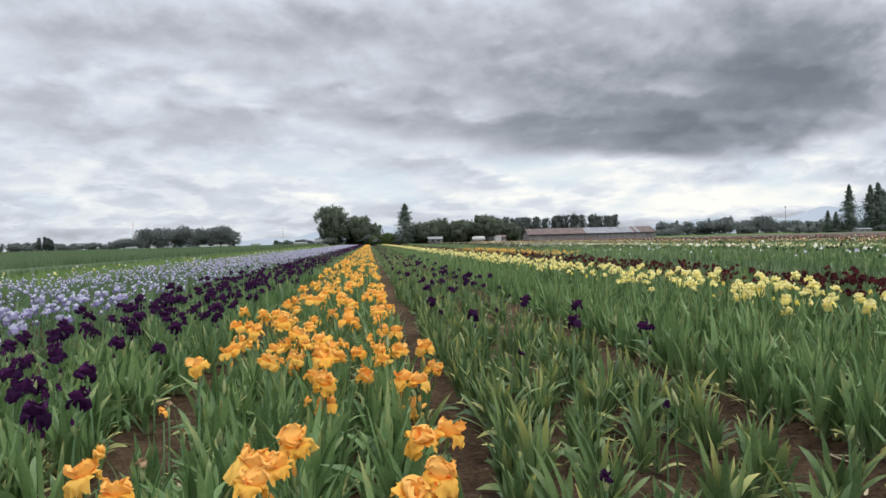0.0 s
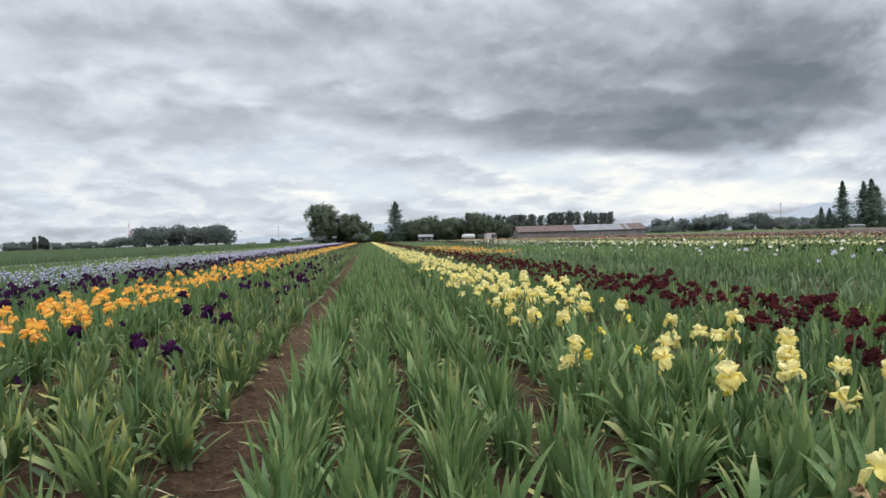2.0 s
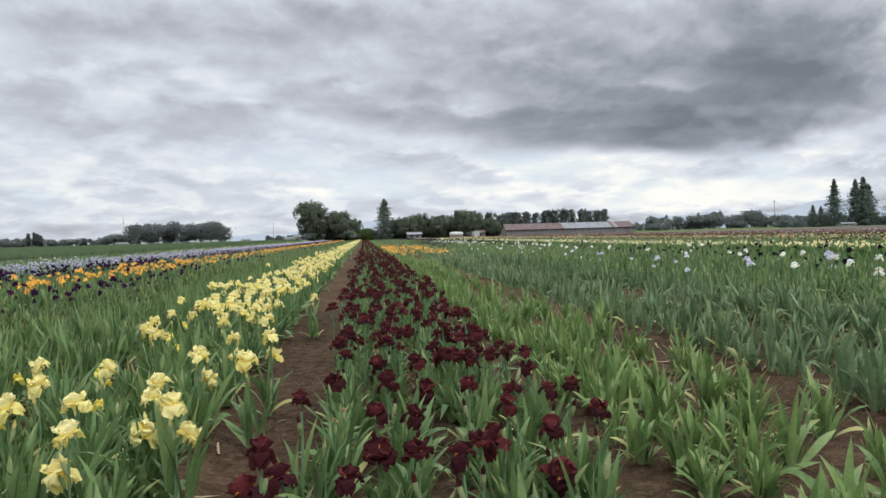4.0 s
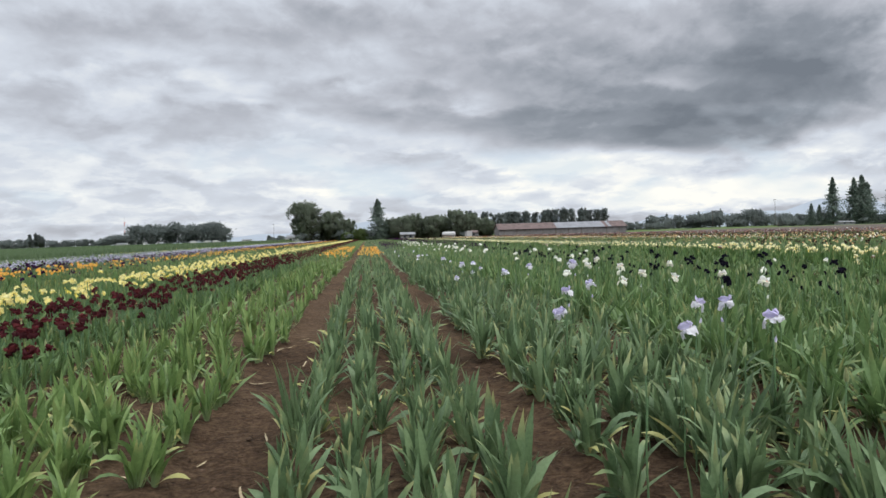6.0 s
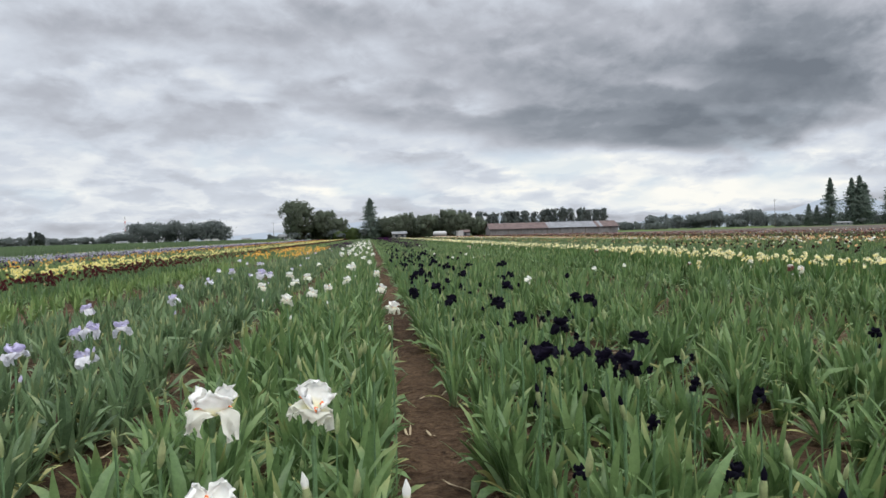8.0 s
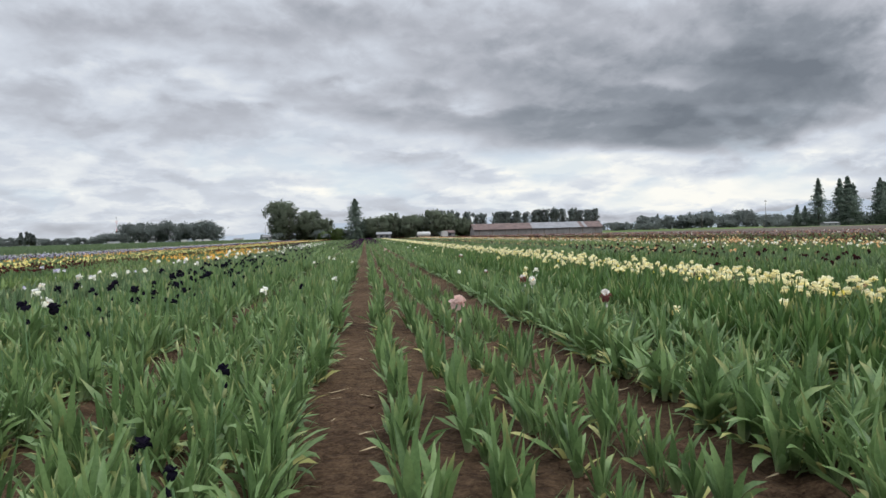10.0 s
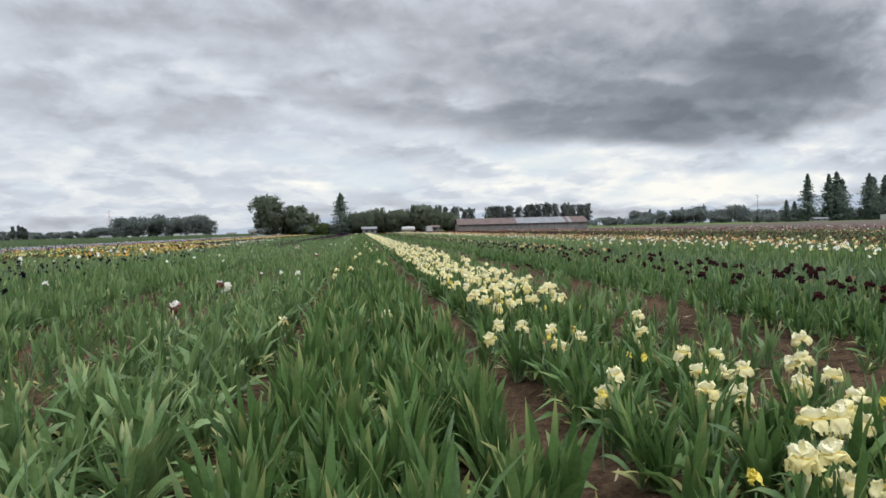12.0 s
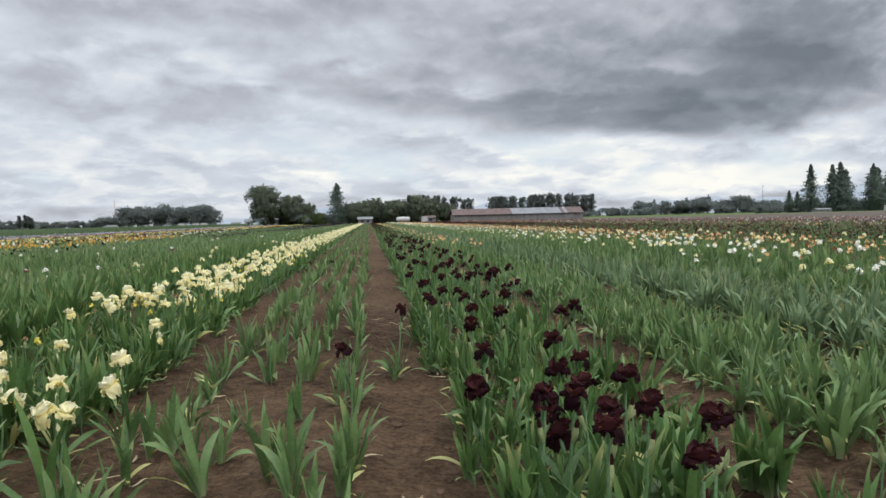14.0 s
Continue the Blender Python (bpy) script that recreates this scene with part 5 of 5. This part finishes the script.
RUST = plain("rusted_sheet_roof", (0.115, 0.078, 0.07), 0.8, 0.0, 0.45, 0.7)
ZINC = plain("dull_zinc_roof", (0.2, 0.205, 0.215), 0.6, 0.3, 0.25, 0.5)
BOARD = plain("weathered_grey_boards", (0.17, 0.165, 0.16), 0.9, 0, 0.3, 0.8)
WHITE = plain("white_paint", (0.42, 0.42, 0.41), 0.5, 0, 0.08, 1.0)
RED = plain("red_paint", (0.55, 0.06, 0.04), 0.5, 0, 0.2, 1.0)
GREY = plain("grey_paint", (0.17, 0.175, 0.18), 0.6, 0, 0.15, 1.0)
POLE_WOOD = plain("weathered_pole", (0.12, 0.1, 0.085), 0.9, 0, 0.3, 2)
GLASS_DARK = plain("dark_window_glass", (0.03, 0.04, 0.05), 0.15)
RUBBER = plain("black_rubber", (0.02, 0.02, 0.02), 0.8)


def build_barn():
    """A long low barn, its roof of rusted and zinc sheets."""
    x0, x1, y0, y1, eave, ridge = 54.8, 99.3, 227.5, 237.5, 2.35, 4.35
    barn = new("barn")
    yr = (y0 + y1) / 2
    part("wall_front", box_mesh("wall_front", x0 + 0.4, x1 - 0.4, y0 + 0.5, y0 + 0.7, -0.1, eave + 0.2, BOARD), barn)
    part("wall_back", box_mesh("wall_back", x0 + 0.4, x1 - 0.4, y1 - 0.7, y1 - 0.5, -0.1, eave + 0.2, BOARD), barn)
    for x in (x0 + 0.4, x1 - 0.6):
        bm = bmesh.new()
        pts = [(y0 + 0.7, -0.1), (y1 - 0.7, -0.1), (y1 - 0.7, eave + 0.15), (yr, ridge - 0.15), (y0 + 0.7, eave + 0.15)]
        a = [bm.verts.new((x, y, z)) for y, z in pts]
        b = [bm.verts.new((x + 0.2, y, z)) for y, z in pts]
        bm.faces.new(a)
        bm.faces.new(b[::-1])
        for i in range(5):
            bm.faces.new((a[i], b[i], b[(i + 1) % 5], a[(i + 1) % 5]))
        bmesh.ops.recalc_face_normals(bm, faces=bm.faces[:])
        me = bpy.data.meshes.new("gable_wall")
        bm.to_mesh(me)
        bm.free()
        me.materials.append(BOARD)
        part("gable_wall", me, barn)
    n = 40
    for i in range(n):
        a, b = x0 + (x1 - x0) * i / n, x0 + (x1 - x0) * (i + 1) / n - 0.03
        t = (i + 0.5) / n
        mat = RUST if t < 0.46 or t > 0.87 or i in (33,) else ZINC
        lift = 0.03 * (i % 2)
        part("roof_sheet", slab_mesh("roof_sheet", [(a, y0, eave + lift), (b, y0, eave + lift), (b, yr, ridge + lift), (a, yr, ridge + lift)], 0.05, mat), barn)
        part("roof_sheet", slab_mesh("roof_sheet", [(a, yr, ridge + lift), (b, yr, ridge + lift), (b, y1, eave + lift), (a, y1, eave + lift)], 0.05, mat), barn)
    for i in range(10):
        x = x0 + 2 + i * 4.4
        part("post", box_mesh("post", x - 0.1, x + 0.1, y0 + 0.36, y0 + 0.497, -0.05, eave + 0.1, POLE_WOOD), barn)
    for x in (x0 + 12, x0 + 30):
        part("door", box_mesh("door", x, x + 2.6, y0 + 0.44, y0 + 0.496, 0.0, 2.05, BOARD), barn)
    tagged(barn, "long low weathered barn with a patched rusty metal roof", "barn")


def build_tank():
    tank = new("storage_tank")
    tank.matrix_basis = pose(38.6, 230.5, 0)
    heap = Heap()
    heap.add(*tube([(-2.3, 0, 1.45), (-2.15, 0, 1.45), (-1.8, 0, 1.45), (1.8, 0, 1.45), (2.15, 0, 1.45), (2.3, 0, 1.45)], (0.1, 0.6, 0.85, 0.85, 0.6, 0.1), 20))
    part("shell", heap.mesh("shell", [WHITE]), tank)
    for x in (-1.4, 1.4):
        part("saddle", box_mesh("saddle", x - 0.15, x + 0.15, -0.6, 0.6, 0, 0.75, GREY, 0.03), tank)
    part("valve_dome", box_mesh("valve_dome", -0.2, 0.2, -0.2, 0.2, 2.25, 2.5, WHITE, 0.05), tank)
    tagged(tank, "white horizontal storage tank on grey saddles", "tank")


def build_house(name, x, y, w, d, h, roof_h, wall, roof, label, windows=2, turn=0):
    house = new(name)
    house.matrix_basis = pose(x, y, 0, 0, 0, turn)
    part("outer_wall", box_mesh("outer_wall", -w / 2, w / 2, -d / 2, d / 2, -0.05, h, wall), house)
    for s in (-1, 1):
        part("roof_slope", slab_mesh("roof_slope", [(-w / 2 - 0.3, s * (d / 2 + 0.4), h - 0.15), (w / 2 + 0.3, s * (d / 2 + 0.4), h - 0.15), (w / 2 + 0.3, 0, h + roof_h), (-w / 2 - 0.3, 0, h + roof_h)], 0.12 * -s, roof), house)
    for i in range(windows):
        cx = -w / 2 + w * (i + 0.7) / (windows + 0.4)
        part("window", box_mesh("window", cx - 0.5, cx + 0.5, -d / 2 - 0.04, -d / 2 - 0.003, h * 0.4, h * 0.78, GLASS_DARK), house)
    part("door", box_mesh("door", w * 0.3, w * 0.3 + 0.9, -d / 2 - 0.05, -d / 2 - 0.003, 0, min(2.0, h - 0.2), GREY), house)
    return tagged(house, label, "building")


def build_van(x, y, turn, mat, label, scale=1.0):
    van = new("parked_van")
    van.matrix_basis = pose(x, y, 0, 0, 0, turn) @ Matrix.Scale(scale, 4)
    part("body", box_mesh("body", -2.6, 1.5, -0.95, 0.95, 0.35, 2.3, mat, 0.12), van)
    part("cab", box_mesh("cab", 1.5, 2.7, -0.9, 0.9, 0.35, 1.45, mat, 0.15), van)
    part("windscreen", slab_mesh("windscreen", [(2.35, -0.8, 1.45), (2.35, 0.8, 1.45), (1.6, 0.8, 2.2), (1.6, -0.8, 2.2)], 0.04, GLASS_DARK), van)
    for wx in (-1.7, 1.7):
        for wy in (-0.95, 0.95):
            part("wheel", Heap().add(*tube([(wx, wy - 0.12, 0.36), (wx, wy - 0.1, 0.36), (wx, wy + 0.1, 0.36), (wx, wy + 0.12, 0.36)], (0.1, 0.36, 0.36, 0.1), 14)).mesh("wheel", [RUBBER]), van)
    return tagged(van, label, "van")


def utility_pole(x, y, h, label, arms=1):
    pole = new("utility_pole")
    pole.matrix_basis = pose(x, y, 0)
    part("post", Heap().add(*tube([(0, 0, -0.1), (0, 0, h)], (0.22, 0.14), 8)).mesh("post", [POLE_WOOD]), pole)
    for i in range(arms):
        z = h - 0.5 - 1.3 * i
        part("crossarm", box_mesh("crossarm", -1.5, 1.5, -0.08, 0.08, z - 0.1, z + 0.1, POLE_WOOD), pole)
        for s in (-1.3, -0.5, 0.5, 1.3):
            part("insulator", box_mesh("insulator", s - 0.06, s + 0.06, -0.06, 0.06, z + 0.103, z + 0.32, GREY, 0.02), pole)
    return tagged(pole, label, "utility pole")


def build_tower(x, y, h):
    tower = new("radio_mast")
    tower.matrix_basis = pose(x, y, 0)
    bands = 7
    for i in range(bands):
        a, b = h * i / bands, h * (i + 1) / bands
        heap = Heap()
        for j in range(3):
            ang = j * 2.094
            r = 0.9
            heap.add(*tube([(r * math.cos(ang), r * math.sin(ang), a), (r * math.cos(ang), r * math.sin(ang), b)], (0.07, 0.07), 4))
            nx = (j + 1) * 2.094
            heap.add(*tube([(r * math.cos(ang), r * math.sin(ang), a), (r * math.cos(nx), r * math.sin(nx), b)], (0.045, 0.045), 3))
            heap.add(*tube([(r * math.cos(nx), r * math.sin(nx), a), (r * math.cos(ang), r * math.sin(ang), b)], (0.045, 0.045), 3))
        part("mast_section", heap.mesh("mast_section", [RED if i % 2 else WHITE]), tower, label="red section" if i % 2 else "white section")
    tagged(tower, "red and white banded lattice mast behind far trees", "mast")


build_barn()
build_tank()
build_house("farm_shed", 26.0, 252, 5.0, 4.0, 1.9, 0.7, BOARD, GREY, "small grey shed with a pale metal roof")
build_house("small_outbuilding", -16.5, 262, 2.6, 2.4, 2.1, 0.7, WHITE, GREY, "small white outbuilding beside a large tree", 1)
build_house("tractor_shed", 49.0, 246, 3.0, 3.0, 1.9, 0.6, BOARD, RUST, "small red shed in the farmyard", 1)
build_house("farmhouse", 316, 352, 13, 8, 3.0, 2.4, WHITE, GREY, "low white farmhouse with a grey roof near firs", 3)
build_house("farm_building", 284, 372, 9, 5, 1.5, 0.6, GREY, ZINC, "low pale farm building below the firs", 2)
build_house("far_farm_building", -300, 930, 14, 8, 2.4, 1.2, WHITE, GREY, "long low white building below far trees", 3)
build_house("far_farm_building", -150, 960, 12, 8, 2.8, 1.2, WHITE, ZINC, "pale far building beyond the crop", 3)
build_house("far_farm_building", -92, 980, 18, 9, 3.0, 1.4, WHITE, GREY, "pale far building on the horizon", 3)
build_van(-205, 900, 20, WHITE, "white van parked far beyond the crop", 1.6)
build_van(-190, 905, 160, WHITE, "white van parked beside another vehicle", 1.6)
build_van(-178, 903, 10, WHITE, "white van parked under far trees", 1.6)
build_van(46, 236, 90, WHITE, "white van parked in the farmyard")
utility_pole(420, 660, 27, "wooden utility pole with crossarms far across the field", 2)
utility_pole(-106, 900, 22, "slender far pole rising over low trees", 1)
utility_pole(302, 560, 15, "wooden utility pole near far trees", 1)
build_tower(-340, 1060, 41)


# ---------------------------------------------------------------- litter on the soil
def build_litter():
    rng = np.random.default_rng(21)
    heap = Heap()
    for _ in range(420):
        k = int(rng.integers(-1, 18))
        x = bed_edge(k) + rng.choice((-0.22, 0.22)) + rng.normal(0, 0.13)
        y = 2.0 + 9 * rng.random() ** 1.5
        v, f, a = blade(rng, rng.uniform(0.07, 0.26), 0.015, 1.35, rng.uniform(-0.5, 0.4), rng.uniform(0, 6.28), 5, 1)
        v[:, 2] = np.clip(v[:, 2] * 0.35, 0.0, 0.06) + 0.012 + ground_height(v[:, 0] + x, v[:, 1] + y)
        heap.add(v + [x, y, 0], f, a)
    tagged(new("dry_leaf_litter", heap.mesh("dry_leaf_litter", [DRY])), "dry straw-coloured iris leaves lying on the soil", "leaf litter", kind="stuff")
    bm = bmesh.new()
    bmesh.ops.create_icosphere(bm, subdivisions=1, radius=1)
    base = np.array([v.co[:] for v in bm.verts])
    faces = np.array([[v.index for v in f.verts] for f in bm.faces])
    bm.free()
    heap = Heap()
    for _ in range(12):
        shape = base * rng.uniform(0.6, 1.25, (len(base), 1)) * [1, 0.8, 0.55]
        n = 270
        x = rng.uniform(-1, 31, n)
        y = 2.0 + 7 * rng.random(n) ** 1.4
        z = ground_height(x, y) + 0.002
        strew(heap, (shape, faces, np.zeros(len(base)), np.zeros(len(faces), int)), np.stack([x, y, z], -1), rng.uniform(0, 6.28, n), 0.006 + 0.024 * rng.random(n) ** 2.5)
    tagged(new("soil_clods", heap.mesh("soil_clods", [CLOD])), "small brown clods scattered over the soil", "soil", kind="stuff")


build_litter()
